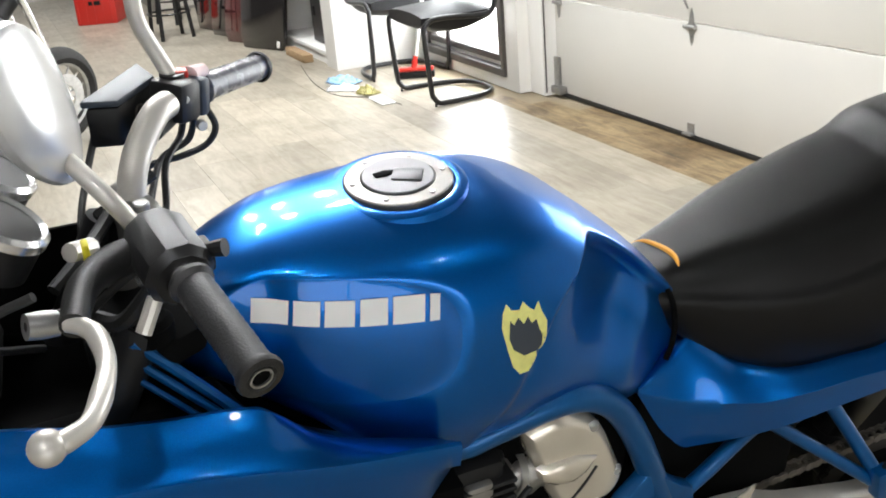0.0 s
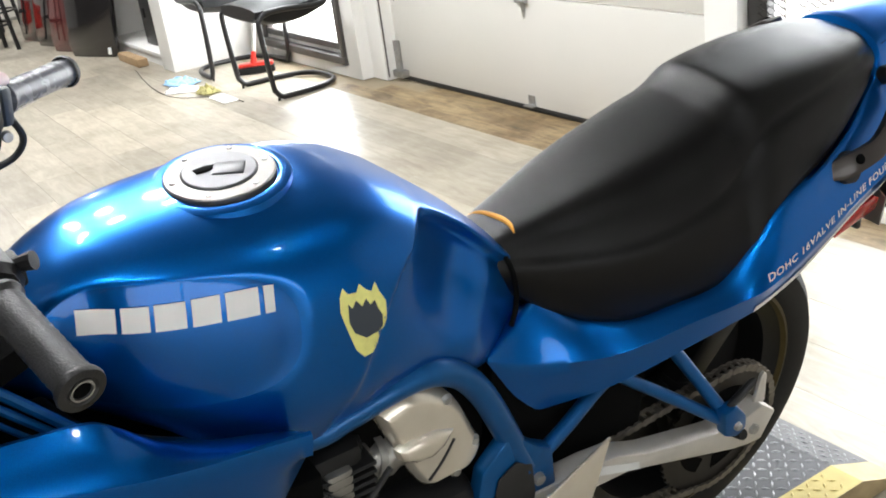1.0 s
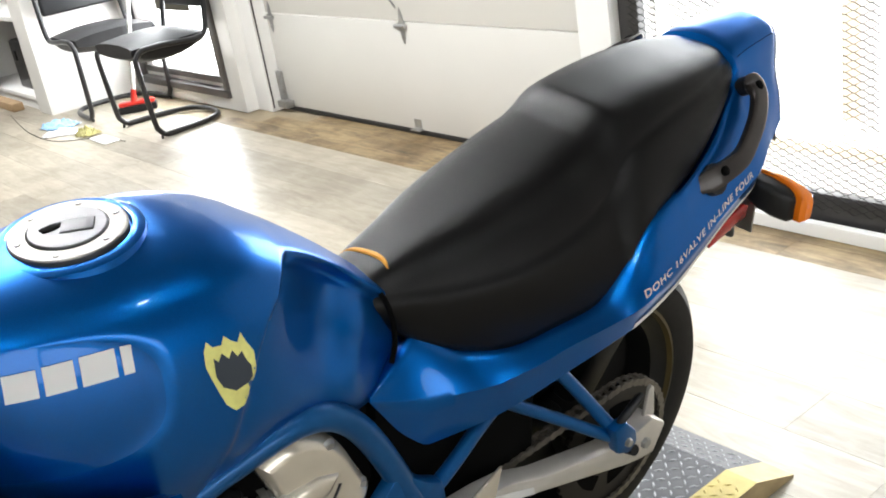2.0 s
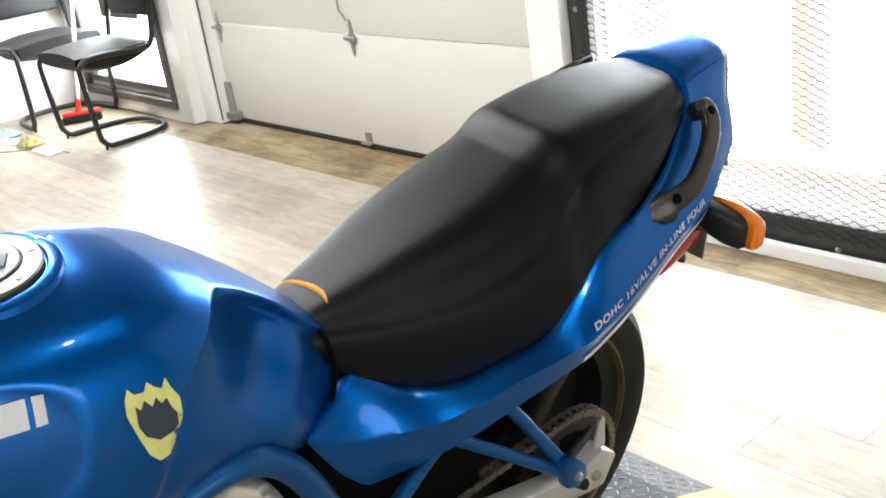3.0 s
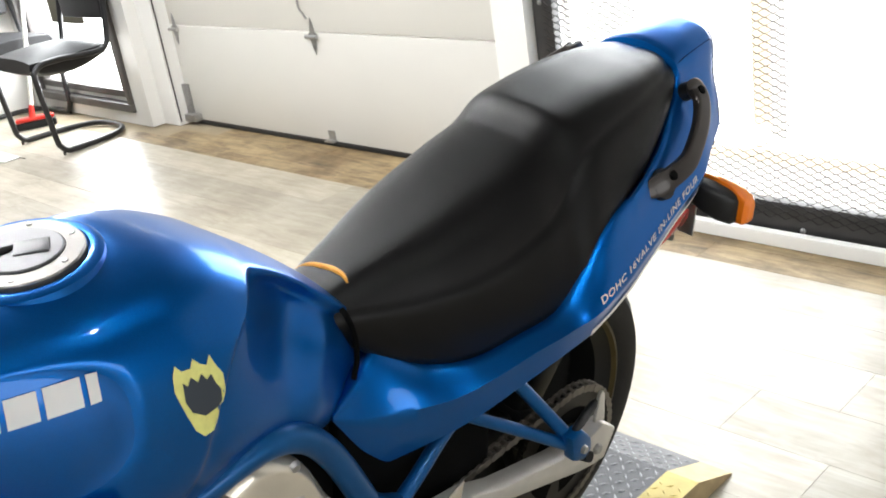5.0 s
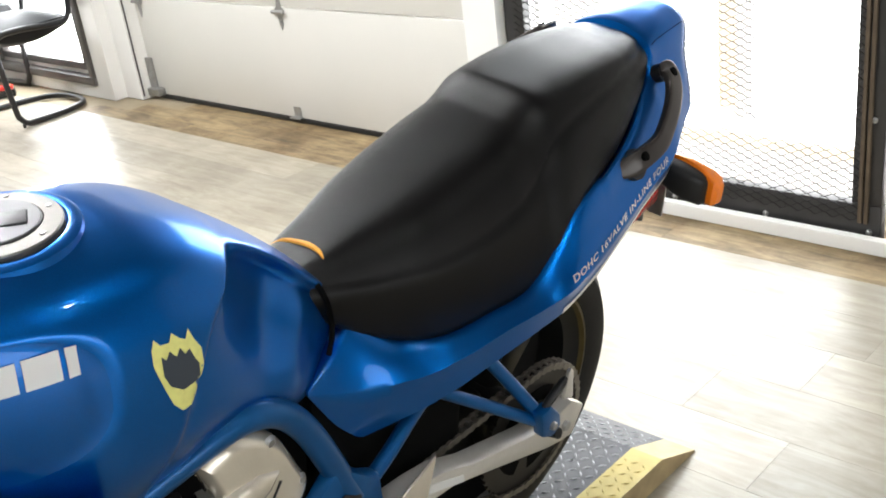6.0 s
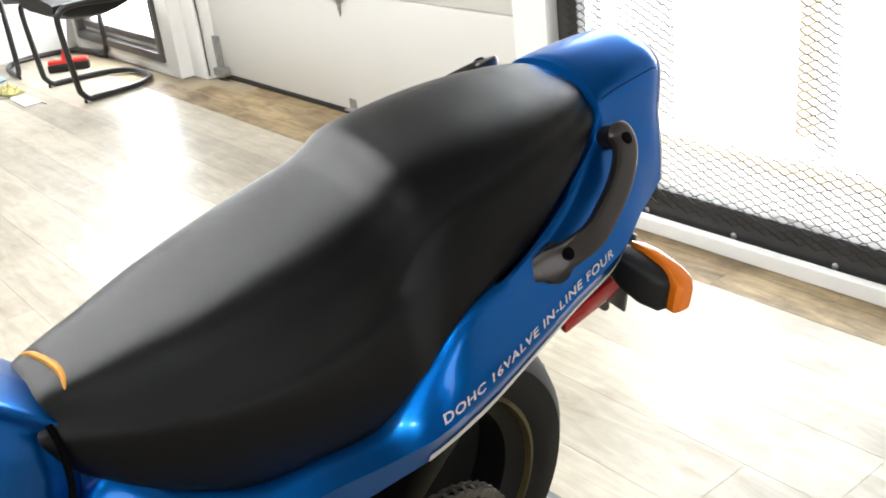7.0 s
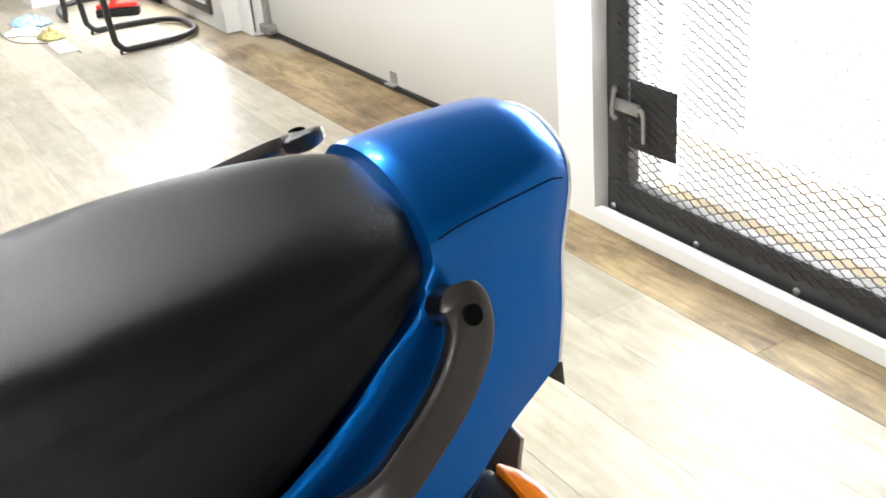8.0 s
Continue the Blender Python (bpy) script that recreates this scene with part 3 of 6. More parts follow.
def decal(name, outline, mat, parent, off=0.0008, side=1, holes=None):
    """A thin film laid over the tank's flank inside a (y, z) outline."""
    bm = bmesh.new()
    face = bm.faces.new([bm.verts.new((0, y, z)) for y, z in outline])
    if face.normal.x < 0:
        face.normal_flip()
    ys, zs = [p[0] for p in outline], [p[1] for p in outline]
    step = 0.008
    for lo, hi, axis in ((min(ys), max(ys), 1), (min(zs), max(zs), 2)):
        v = lo + step
        while v < hi:
            co, no = [0, 0, 0], [0, 0, 0]
            co[axis], no[axis] = v, 1
            bmesh.ops.bisect_plane(bm, geom=bm.verts[:] + bm.edges[:] + bm.faces[:], plane_co=co, plane_no=no)
            v += step
    for v in bm.verts:
        p = on_tank(v.co.y, v.co.z, off)
        v.co = (p.x * side, p.y, p.z)
    return part(name, bm, mat, parent, smooth=60)


# darker blue oval behind the name
oval = []
for k in range(72):
    a = 2 * math.pi * k / 72
    p, q = (math.copysign(abs(f) ** (2 / 2.8), f) * 0.955 for f in (math.cos(a), math.sin(a)))
    p, q = p * OVAL[2], q * OVAL[3]
    oval.append((OVAL[0] + p * math.cos(OVAL_TILT) - q * math.sin(OVAL_TILT), OVAL[1] + p * math.sin(OVAL_TILT) + q * math.cos(OVAL_TILT)))
decal("name_panel", oval, OVAL_BLUE, tank, 0.0006)
# six plain blocks in place of the maker's name
NAME_BLOCKS = ((-0.554, -0.522), (-0.518, -0.495), (-0.491, -0.464), (-0.459, -0.433), (-0.428, -0.397), (-0.392, -0.382))
for a, b in NAME_BLOCKS:
    za, zb = (0.9385 - 0.062 * (v + 0.54) for v in (a, b))
    h = 0.0115 + 0.012 * (a + 0.55)
    decal("name_block", [(a - 0.002, za - h), (b - 0.002, zb - h), (b + 0.002, zb + h), (a + 0.002, za + h)], WHITE_MARK, tank, 0.0024)
# flame-topped shield sticker, its picture left plain
SHIELD = ((-0.0278, 0.0212), (-0.0257, 0.0359), (-0.0207, 0.0444), (-0.0158, 0.0368), (-0.0065, 0.0349), (-0.0018, 0.0423), (0.0049, 0.0342), (0.0106, 0.0301), (0.0163, 0.0382), (0.0195, 0.0267), (0.0256, 0.0138), (0.0248, -0.0016), (0.0236, -0.0175), (0.0153, -0.0323), (0.0038, -0.0402), (-0.0061, -0.0411), (-0.0150, -0.0288), (-0.0205, -0.0102), (-0.0250, 0.0079))
SHIELD_DARK = ((-0.0178, 0.0260), (-0.0135, 0.0210), (-0.0083, 0.0271), (-0.0023, 0.0193), (0.0029, 0.0253), (0.0071, 0.0177), (0.0127, 0.0204), (0.0158, 0.0101), (0.0197, 0.0030), (0.0187, -0.0083), (0.0132, -0.0122), (-0.0019, -0.0137), (-0.0145, -0.0041), (-0.0195, 0.0083))
decal("sticker", [(a - 0.293, b + 0.872) for a, b in SHIELD], YELLOW_MARK, tank, 0.0010)
decal("sticker_face", [(a - 0.2935, (b - 0.006) * 1.12 + 0.876) for a, b in SHIELD_DARK], SLATE, tank, 0.0018)

# filler cap
CAP = Matrix.Translation((0, -0.372, 0.9995)) @ pose(0, 0, 0, 2, 0, 0)
part("cap_seat", lathe([(0.074, -0.012), (0.072, -0.0015), (0.067, 0.0015), (0.060, 0.0012), (0.058, -0.004), (0.0, -0.004)], CAP, 48), BLUE, tank)
cap = part("filler_cap", lathe([(0.057, -0.004), (0.057, 0.0045), (0.0555, 0.006), (0.0395, 0.0068), (0.0388, 0.0050), (0.0, 0.0050)], CAP, 48), CAP_RING, tank, "brushed steel filler cap ring")
part("cap_disc", lathe([(0.0385, 0.0035), (0.0385, 0.0075), (0.037, 0.009), (0.0, 0.010)], CAP, 40), CAP_DISC, cap)
flap = box((-0.006, -0.013, 0.0085), (0.026, 0.011, 0.0112), 0.0015)
part("lock_flap", merge(None, flap, CAP @ pose(0, 0, 0, 0, 0, 62)), CAP_DISC, cap)
slot = extrude_outline([(-0.026, -0.002), (-0.015, 0.006), (-0.002, 0.008), (0.004, 0.003), (-0.004, 0.001), (-0.010, -0.005), (-0.021, -0.009)], 0.0090, 0.0109, 2, 0.0006)
part("key_slot", merge(None, slot, CAP @ pose(0, 0, 0, 0, 0, 62)), CAVITY, cap)
for k in range(6):
    a = 2 * math.pi * (k + 0.4) / 6
    part("screw", lathe([(0, 0.0078), (0.0028, 0.0075), (0.0032, 0.006)], CAP @ Matrix.Translation((0.048 * math.cos(a), 0.048 * math.sin(a), 0)), 8), GALV, cap)

# seat
S_Y = (-0.060, -0.030, 0.03, 0.10, 0.175, 0.235, 0.28, 0.305, 0.325, 0.36, 0.45, 0.53, 0.585, 0.610, 0.620)
s_uc = pchip(S_Y, (0.042, 0.057, 0.079, 0.105, 0.119, 0.122, 0.116, 0.110, 0.106, 0.104, 0.097, 0.083, 0.064, 0.046, 0.030))
s_zcr = pchip(S_Y, (0.803, 0.803, 0.802, 0.804, 0.814, 0.829, 0.846, 0.862, 0.879, 0.896, 0.918, 0.931, 0.936, 0.935, 0.929))
s_ub = pchip(S_Y, (0.046, 0.062, 0.086, 0.114, 0.140, 0.153, 0.157, 0.156, 0.153, 0.147, 0.129, 0.105, 0.081, 0.060, 0.040))
s_zb = pchip(S_Y, (0.780, 0.748, 0.708, 0.686, 0.700, 0.712, 0.740, 0.780, 0.796, 0.809, 0.834, 0.874, 0.902, 0.914, 0.920))
s_zc = pchip(S_Y, (0.815, 0.826, 0.842, 0.860, 0.879, 0.895, 0.909, 0.918, 0.928, 0.935, 0.948, 0.953, 0.950, 0.944, 0.934))
rows = []
NS = 170
for i in range(NS + 1):
    y = S_Y[0] + (S_Y[-1] - S_Y[0]) * i / NS
    ridge = 0.0090 * max(0.0, 1 - (0.330 - y) / 0.045 if y < 0.33 else 1 - (y - 0.33) / 0.20)
    uc, zc, zr, ub, zb = s_uc(y), s_zc(y) + ridge, s_zcr(y) + ridge * 1.2, s_ub(y), s_zb(y)
    row = [(uc * k / 18, y, zc - (zc - zr) * (k / 18) ** 4.6) for k in range(19)]
    seam = 0.0055 * smoothstep(-0.04, 0.04, y) * (1 - smoothstep(0.56, 0.60, y))
    row.append((uc + 0.0012, y, zr - 0.0012 - seam * 0.9))
    row.append((uc + 0.0060, y, zr - 0.0035 - seam))
    ui, zi = uc + 0.0085, zr - 0.0045 - seam * 0.75
    for k in range(1, 11):
        s = k / 10
        row.append((ui + (ub - ui) * (s ** 1.0) + 0.004 * math.sin(math.pi * s), y, zi + (zb - zi) * s))
    row.append((ub - 0.006, y, zb - 0.006))
    row.append((max(ub - 0.03, 0), y, zb - 0.004))
    rows.append([(-a, b, c) for a, b, c in reversed(row[1:])] + row)
seat = part("seat", grid(rows, caps=True), VINYL, bike, "black vinyl stepped dual seat", smooth=60)
tear = [(u, y, s_zc(y) - (s_zc(y) - s_zcr(y)) * (abs(u) / s_uc(y)) ** 4.6 - 0.0004) for u, y in ((-0.046, -0.034), (-0.028, -0.027), (-0.005, -0.020), (0.010, -0.0175), (0.024, -0.018), (0.037, -0.022))]
strap = spline(tear, 6)
part("torn_edge", tube(strap, [0.0008 + 0.0032 * math.sin(math.pi * k / (len(strap) - 1)) ** 0.7 for k in range(len(strap))], 8), ORANGE_TAG, seat, "torn vinyl edge showing orange foam")

# tail cowl with its side panels
C_Y = (-0.097, -0.045, -0.01, 0.05, 0.11, 0.17, 0.23, 0.28, 0.34, 0.43, 0.50, 0.56, 0.618, 0.67, 0.712, 0.734)
c_z0 = pchip(C_Y, (0.694, 0.705, 0.715, 0.685, 0.675, 0.69, 0.70, 0.74, 0.785, 0.81, 0.86, 0.945, 0.961, 0.968, 0.971, 0.962))
c_u1 = pchip(C_Y, (0.07, 0.05, 0.045, 0.06, 0.09, 0.11, 0.12, 0.13, 0.12, 0.11, 0.098, 0.085, 0.062, 0.058, 0.053, 0.049))
c_z1 = pchip(C_Y, (0.695, 0.708, 0.72, 0.69, 0.68, 0.695, 0.705, 0.745, 0.79, 0.81, 0.85, 0.928, 0.944, 0.951, 0.953, 0.944))
c_ut = pchip(C_Y, (0.086, 0.074, 0.066, 0.092, 0.122, 0.142, 0.156, 0.158, 0.153, 0.138, 0.120, 0.100, 0.084, 0.080, 0.076, 0.071))
c_zt = pchip(C_Y, (0.696, 0.715, 0.735, 0.694, 0.686, 0.700, 0.713, 0.750, 0.802, 0.826, 0.852, 0.880, 0.900, 0.902, 0.900, 0.893))
c_uc = pchip(C_Y, (0.088, 0.098, 0.108, 0.132, 0.156, 0.175, 0.189, 0.196, 0.190, 0.177, 0.166, 0.157, 0.146, 0.131, 0.117, 0.108))
c_zc = pchip(C_Y, (0.692, 0.668, 0.658, 0.658, 0.672, 0.692, 0.703, 0.711, 0.724, 0.748, 0.768, 0.781, 0.793, 0.806, 0.814, 0.822))
c_ub = pchip(C_Y, (0.087, 0.090, 0.094, 0.115, 0.144, 0.167, 0.181, 0.187, 0.184, 0.171, 0.160, 0.151, 0.140, 0.125, 0.111, 0.102))
c_zb = pchip(C_Y, (0.688, 0.605, 0.575, 0.585, 0.612, 0.643, 0.663, 0.675, 0.690, 0.718, 0.742, 0.757, 0.771, 0.788, 0.798, 0.806))


def cowl_curve(y):
    """The cowl's outer line from its crown to its widest edge."""
    drop = 0.045 * smoothstep(0.608, 0.588, y) if y > 0.4 else 0.0
    c0, c1, ct, cc = (0, c_z0(y) - drop), (c_u1(y), c_z1(y) - drop), (c_ut(y), c_zt(y)), (c_uc(y), c_zc(y))
    mid = (ct[0] + (cc[0] - ct[0]) * 0.56, ct[1] + (cc[1] - ct[1]) * 0.5)
    line = spline([(-c1[0], c1[1], 0), (c0[0], c0[1], 0), (c1[0], c1[1], 0), (ct[0], ct[1], 0), (mid[0], mid[1], 0), (cc[0], cc[1], 0)], 6)
    return [(p.x, p.y) for p in line[6:]]


def cowl_half(y):
    cc, cb = (c_uc(y), c_zc(y)), (c_ub(y), c_zb(y))
    return cowl_curve(y) + [(cc[0] * 0.7 + cb[0] * 0.3, cc[1] * 0.72 + cb[1] * 0.28), (cc[0] * 0.25 + cb[0] * 0.75, cc[1] * 0.3 + cb[1] * 0.7), cb, (cb[0] - 0.02, cb[1] + 0.006)]


def cowl_x(y, z):
    line = cowl_curve(y)[9:]
    for (xa, za), (xb, zb) in zip(line, line[1:]):
        if za >= z >= zb:
            return xa + (xb - xa) * (za - z) / max(za - zb, 1e-6)
    return line[-1][0] if z < line[-1][1] else line[0][0]


def sweep(y, z):
    """The rear end slopes forward towards its foot."""
    return y - 0.31 * max(0.0, 0.955 - z) * smoothstep(0.55, 0.722, y)


rows = []
NC = 110
for i in range(NC + 1):
    y = C_Y[0] + (C_Y[-1] - C_Y[0]) * i / NC
    half = [(a, sweep(y, b), b) for a, b in cowl_half(y)]
    rows.append([(-a, b, c) for a, b, c in reversed(half[1:])] + half)
cowl = part("tail_cowl", grid(rows, caps=True), BLUE, bike, "metallic blue tail cowl with side panels", smooth=38)

rim = [(a, sweep(0.734, b) + 0.0012, b) for a, b in cowl_curve(0.734)]
rim = [Vector((-a, b, c)) for a, b, c in reversed(rim[1:])] + [Vector(p) for p in rim]
part("rear_trim", tube(rim, 0.0013, 8), WHITE_MARK, cowl, "thin pale trim along the rear edge")
seam = [(a * 1.0 + 0.0006, sweep(y, b), b + 0.0004) for y in [0.612 + 0.0125 * k for k in range(10)] for a, b in (cowl_curve(y)[7],)]
part("panel_seam", tube(seam, 0.0006, 6), CAVITY, cowl, "fine dark panel seam")
part("tail_tab", extrude_outline([(0.700, 0.815), (0.712, 0.800), (0.718, 0.772), (0.700, 0.790)], 0.086, 0.092, 0, 0.001), BLACK_PLASTIC, cowl, "small black tab")

# white pinstripe under the lettering
rows = []
for i in range(41):
    y = 0.27 + (0.70 - 0.27) * i / 40
    a, b = (c_uc(y), c_zc(y)), (c_ub(y), c_zb(y))
    rows.append([(a[0] * (1 - s) + b[0] * s + 0.0014, sweep(y, a[1] * (1 - s) + b[1] * s), a[1] * (1 - s) + b[1] * s) for s in (0.66, 0.97)])
part("pinstripe", grid(rows), WHITE_MARK, cowl)

# lettering along the cowl
font = bpy.data.curves.new("lettering", 'FONT')
font.body, font.size, font.space_character = "DOHC 16VALVE IN-LINE FOUR", 0.0175, 1.12
font.offset = 0.00035
holder = bpy.data.objects.new("lettering", font)
me = bpy.data.meshes.new_from_object(holder)
bpy.data.objects.remove(holder)
span = max(v.co.x for v in me.vertices)
for v in me.vertices:
    y = 0.286 + (0.566 - 0.286) * v.co.x / span
    z = c_zc(y) + 0.0065 + v.co.y * 0.70
    y += v.co.y * 0.10
    v.co = (cowl_x(y, z) + 0.0016, sweep(y, z), z)
me.materials.append(WHITE_MARK)
ob = new("lettering", me)
ob.parent = cowl

# grab rails, one a side


def grab_rail(side, lift=Vector((0, 0, 0)), tilt=0.0):
    pts = spline([(0.139, 0.438, 0.808), (0.150, 0.458, 0.817), (0.157, 0.477, 0.825), (0.160, 0.515, 0.837), (0.152, 0.545, 0.853), (0.138, 0.578, 0.873), (0.121, 0.602, 0.892), (0.106, 0.609, 0.906), (0.091, 0.606, 0.911)], 7)
    pts = [p + lift + Vector((0, 0, tilt * (0.609 - p.y) / 0.16)) for p in pts]
    rows = []
    for k, p in enumerate(pts):
        t = (pts[min(k + 1, len(pts) - 1)] - pts[max(k - 1, 0)]).normalized()
        out = Vector((0.85, 0.0, 0.5)).normalized()
        out = (out - t * out.dot(t)).normalized()
        across = t.cross(out)
        u = k / (len(pts) - 1)
        w = 0.0165 * (0.18 + 0.82 * math.sqrt(min(1, u * 7))) * math.sqrt(max(0.06, 1 - max(0, 1 - (1 - u) * 9) ** 2)) * (1.18 - 0.28 * math.sin(math.pi * u))
        h = 0.0068
        rows.append([(side * (q := p + across * w * math.copysign(abs(math.cos(a)) ** 0.45, math.cos(a)) + out * h * math.copysign(abs(math.sin(a)) ** 0.45, math.sin(a))).x, q.y, q.z)
                     for a in [2 * math.pi * j / 14 for j in range(14)]])
    rail = part("grab_rail", grid(rows, closed=True, caps=True), GUNMETAL, bike, "dark bronze cast grab rail")
    for c, n in (((0.163, 0.478, 0.832), (0.8, 0, 0.55)), ((0.115, 0.609, 0.9085), (0.78, 0.1, 0.62))):
        m = Matrix.Translation((side * (c[0] + lift.x), c[1], c[2] + lift.z + tilt * (0.609 - c[1]) / 0.16)) @ Vector((side * n[0], n[1], n[2])).to_track_quat('Z', 'Y').to_matrix().to_4x4()
        part("bolt_recess", lathe([(0.0072, -0.004), (0.0072, 0.0006), (0.0066, 0.0009), (0.0, 0.0006)], m, 16), CAVITY, rail, "dark bolt hole")
    # the wide black lower foot also stands in for shadow under the rail
    part("rail_foot", tube([(side * 0.13, 0.472, 0.803), (side * 0.153, 0.472, 0.817)], 0.023, 16), BLACK_PLASTIC, rail)
    part("rail_foot", tube([(side * 0.070, 0.603, 0.888), (side * 0.098, 0.607, 0.903)], 0.014, 12), BLACK_PLASTIC, rail)


grab_rail(1)
grab_rail(-1, Vector((0.022, 0.0, 0.004)), 0.016)


def turn_signal(side):
    """A stalk, a wedge-shaped housing and an orange lens facing back."""
    st = part("turn_signal", tube([(side * 0.085, 0.600, 0.748), (side * 0.115, 0.606, 0.748), (side * 0.13, 0.610, 0.746)], [0.010, 0.0105, 0.012], 12), RUBBER, bike, "orange turn signal on a black stalk")

    def pod(stations, dz):
        rows = []
        for u, front, back, h, yc in stations:
            rows.append([(side * u, yc + (front if math.cos(a) < 0 else back) * math.copysign(abs(math.cos(a)) ** 0.45, math.cos(a)),
                          0.748 - dz - 0.30 * (u - 0.125) + h * math.copysign(abs(math.sin(a)) ** 0.45, math.sin(a))) for a in [2 * math.pi * j / 24 for j in range(24)]])
        return grid(rows, closed=True, caps=True)
    part("housing", pod(((0.116, 0.009, 0.009, 0.011, 0.612), (0.127, 0.018, 0.012, 0.0205, 0.616), (0.146, 0.024, 0.011, 0.0240, 0.621), (0.170, 0.023, 0.008, 0.0250, 0.626), (0.188, 0.016, 0.004, 0.0235, 0.630), (0.194, 0.006, 0.001, 0.018, 0.633)), 0.002), BLACK_PLASTIC, st)
    part("lens", pod(((0.127, 0.0, 0.005, 0.0200, 0.629), (0.138, 0.001, 0.014, 0.0240, 0.630), (0.155, 0.001, 0.020, 0.0262, 0.632), (0.175, 0.002, 0.022, 0.0268, 0.634), (0.190, 0.010, 0.022, 0.0258, 0.637), (0.203, 0.013, 0.018, 0.0222, 0.640), (0.209, 0.008, 0.010, 0.016, 0.642)), -0.001), ORANGE, st, "orange plastic lens")


turn_signal(1)
turn_signal(-1)
fender = part("rear_fender", extrude_outline([(0.50, 0.70), (0.60, 0.70), (0.655, 0.715), (0.695, 0.67), (0.71, 0.58), (0.698, 0.58), (0.675, 0.63), (0.62, 0.66), (0.50, 0.66)], -0.05, 0.05, 0, 0.006), BLACK_PLASTIC, bike, "black plastic rear fender")
part("plate_bracket", box((0.05, 0.672, 0.625), (0.100, 0.676, 0.745), 0.001), GALV, bike)
part("side_reflector", extrude_outline([(0.566, 0.655), (0.655, 0.682), (0.668, 0.675), (0.664, 0.655), (0.572, 0.632)], 0.082, 0.092, 0, 0.002), RED_LENS, bike, "red plastic side reflector")

# rear wheel
AX_Y, AX_Z, TR, WX = 0.376, 0.330, 0.311, -0.027
wheel = part("rear_wheel", lathe([(0.035, -0.06), (0.035, 0.06), (0.0, 0.06)], Matrix.Translation((0, AX_Y, AX_Z)) @ pose(0, 0, 0, 0, 90), 24), DARK, bike, "rear wheel with gold-striped dark rim")
WM = Matrix.Translation((WX, AX_Y, AX_Z)) @ pose(0, 0, 0, 0, 90)
half = [(0.225, 0.045), (0.238, 0.056), (0.259, 0.063), (0.280, 0.060), (0.297, 0.044), (0.307, 0.022)]
prof = [(r, -w) for r, w in half] + [(TR, 0.0)] + [(r, w) for r, w in reversed(half)]
part("tyre", lathe(prof, WM, 64), TYRE, wheel)
part("rim", lathe([(0.234, -0.050), (0.226, -0.054), (0.218, -0.040), (0.200, -0.028), (0.200, 0.028), (0.218, 0.040), (0.226, 0.054), (0.234, 0.050)], WM, 64), DARK, wheel)
part("rim_stripe", lathe([(0.2325, 0.0532), (0.2262, 0.0552), (0.2215, 0.0470)], WM, 64), RIM, wheel)
for k in range(3):
    m = WM @ pose(0, 0, 0, 0, 0, 120 * k + 20)
    # filler disc added so no floor shows between the spokes
    part("hub_filler", lathe([(0.03, -0.030), (0.10, -0.040), (0.19, -0.036), (0.204, -0.030), (0.19, -0.040), (0.10, -0.046), (0.03, -0.036)], WM, 40), DARK, wheel) if k == 0 else None
    part("spoke", merge(None, box((0.02, -0.032, -0.022), (0.21, 0.032, 0.022), 0.012), m), DARK, wheel)
groove = bmesh.new()
for k in range(40):
    a = 2 * math.pi * k / 40
    for sx in (-1, 1):
        merge(groove, box((-0.0012, 0.006, -0.0018), (0.0006, 0.046, 0.0018)), WM @ pose(0, 0, 0, 0, 0, math.degrees(a) + (4.5 if sx < 0 else 0)) @ Matrix.Translation((0.3045, 0, sx * 0.025)) @ pose(0, 0, 0, 0, -sx * 28, 0) @ pose(0, 0, 0, sx * 62, 0, 0) @ Matrix.Translation((0, -0.026, 0)))
tagged(part("tread_groove", groove, RUBBER, wheel), kind="stuff")

# chain and sprocket
CH_X = 0.082
teeth = []
for k in range(46 * 4):
    a = 2 * math.pi * k / (46 * 4)
    r = (0.1195, 0.1235, 0.1235, 0.1195)[k % 4]
    teeth.append((r * math.cos(a), r * math.sin(a)))
SM = Matrix.Translation((CH_X, AX_Y, AX_Z)) @ pose(0, 0, 0, 0, 90)
sprocket = part("sprocket", merge(None, extrude_outline(teeth, -0.003, 0.003, 2), SM), SPROCKET, bike, "dark toothed steel sprocket", smooth=20)
for k in range(5):
    a = 2 * math.pi * (k + 0.3) / 5
    slot = [(0.085 * math.cos(a + b) if c else 0.058 * math.cos(a + b), 0.085 * math.sin(a + b) if c else 0.058 * math.sin(a + b)) for b, c in ((-0.42, 0), (0.0, 0), (0.42, 0), (0.40, 1), (0.2, 1), (0.0, 1), (-0.2, 1), (-0.40, 1))]
    part("lightening_slot", merge(None, extrude_outline(slot, 0.0031, 0.0042, 2), SM), CAVITY, sprocket)
hub = part("sprocket_carrier", lathe([(0.0, 0.012), (0.045, 0.010), (0.06, -0.01), (0.075, -0.035)], Matrix.Translation((CH_X, AX_Y, AX_Z)) @ pose(0, 0, 0, 0, 90), 32), DARK, bike)
R1, R2, FY, FZ = 0.121, 0.036, -0.205, 0.385
path = []
top0, bot0 = Vector((CH_X, FY, FZ + R2)), Vector((CH_X, FY, FZ - R2))
for k in range(33):
    a = math.radians(96 - 190 * k / 32)
    path.append(Vector((CH_X, AX_Y + R1 * math.cos(a), AX_Z + R1 * math.sin(a))))
loop = [top0] + path + [bot0]
for k in range(1, 10):
    a = math.radians(270 - 180 * k / 10)
    loop.append(Vector((CH_X, FY + R2 * math.cos(a), FZ + R2 * math.sin(a))))
loop.append(top0)
dists = [0.0]
for a, b in zip(loop, loop[1:]):
    dists.append(dists[-1] + (b - a).length)
chain = bmesh.new()
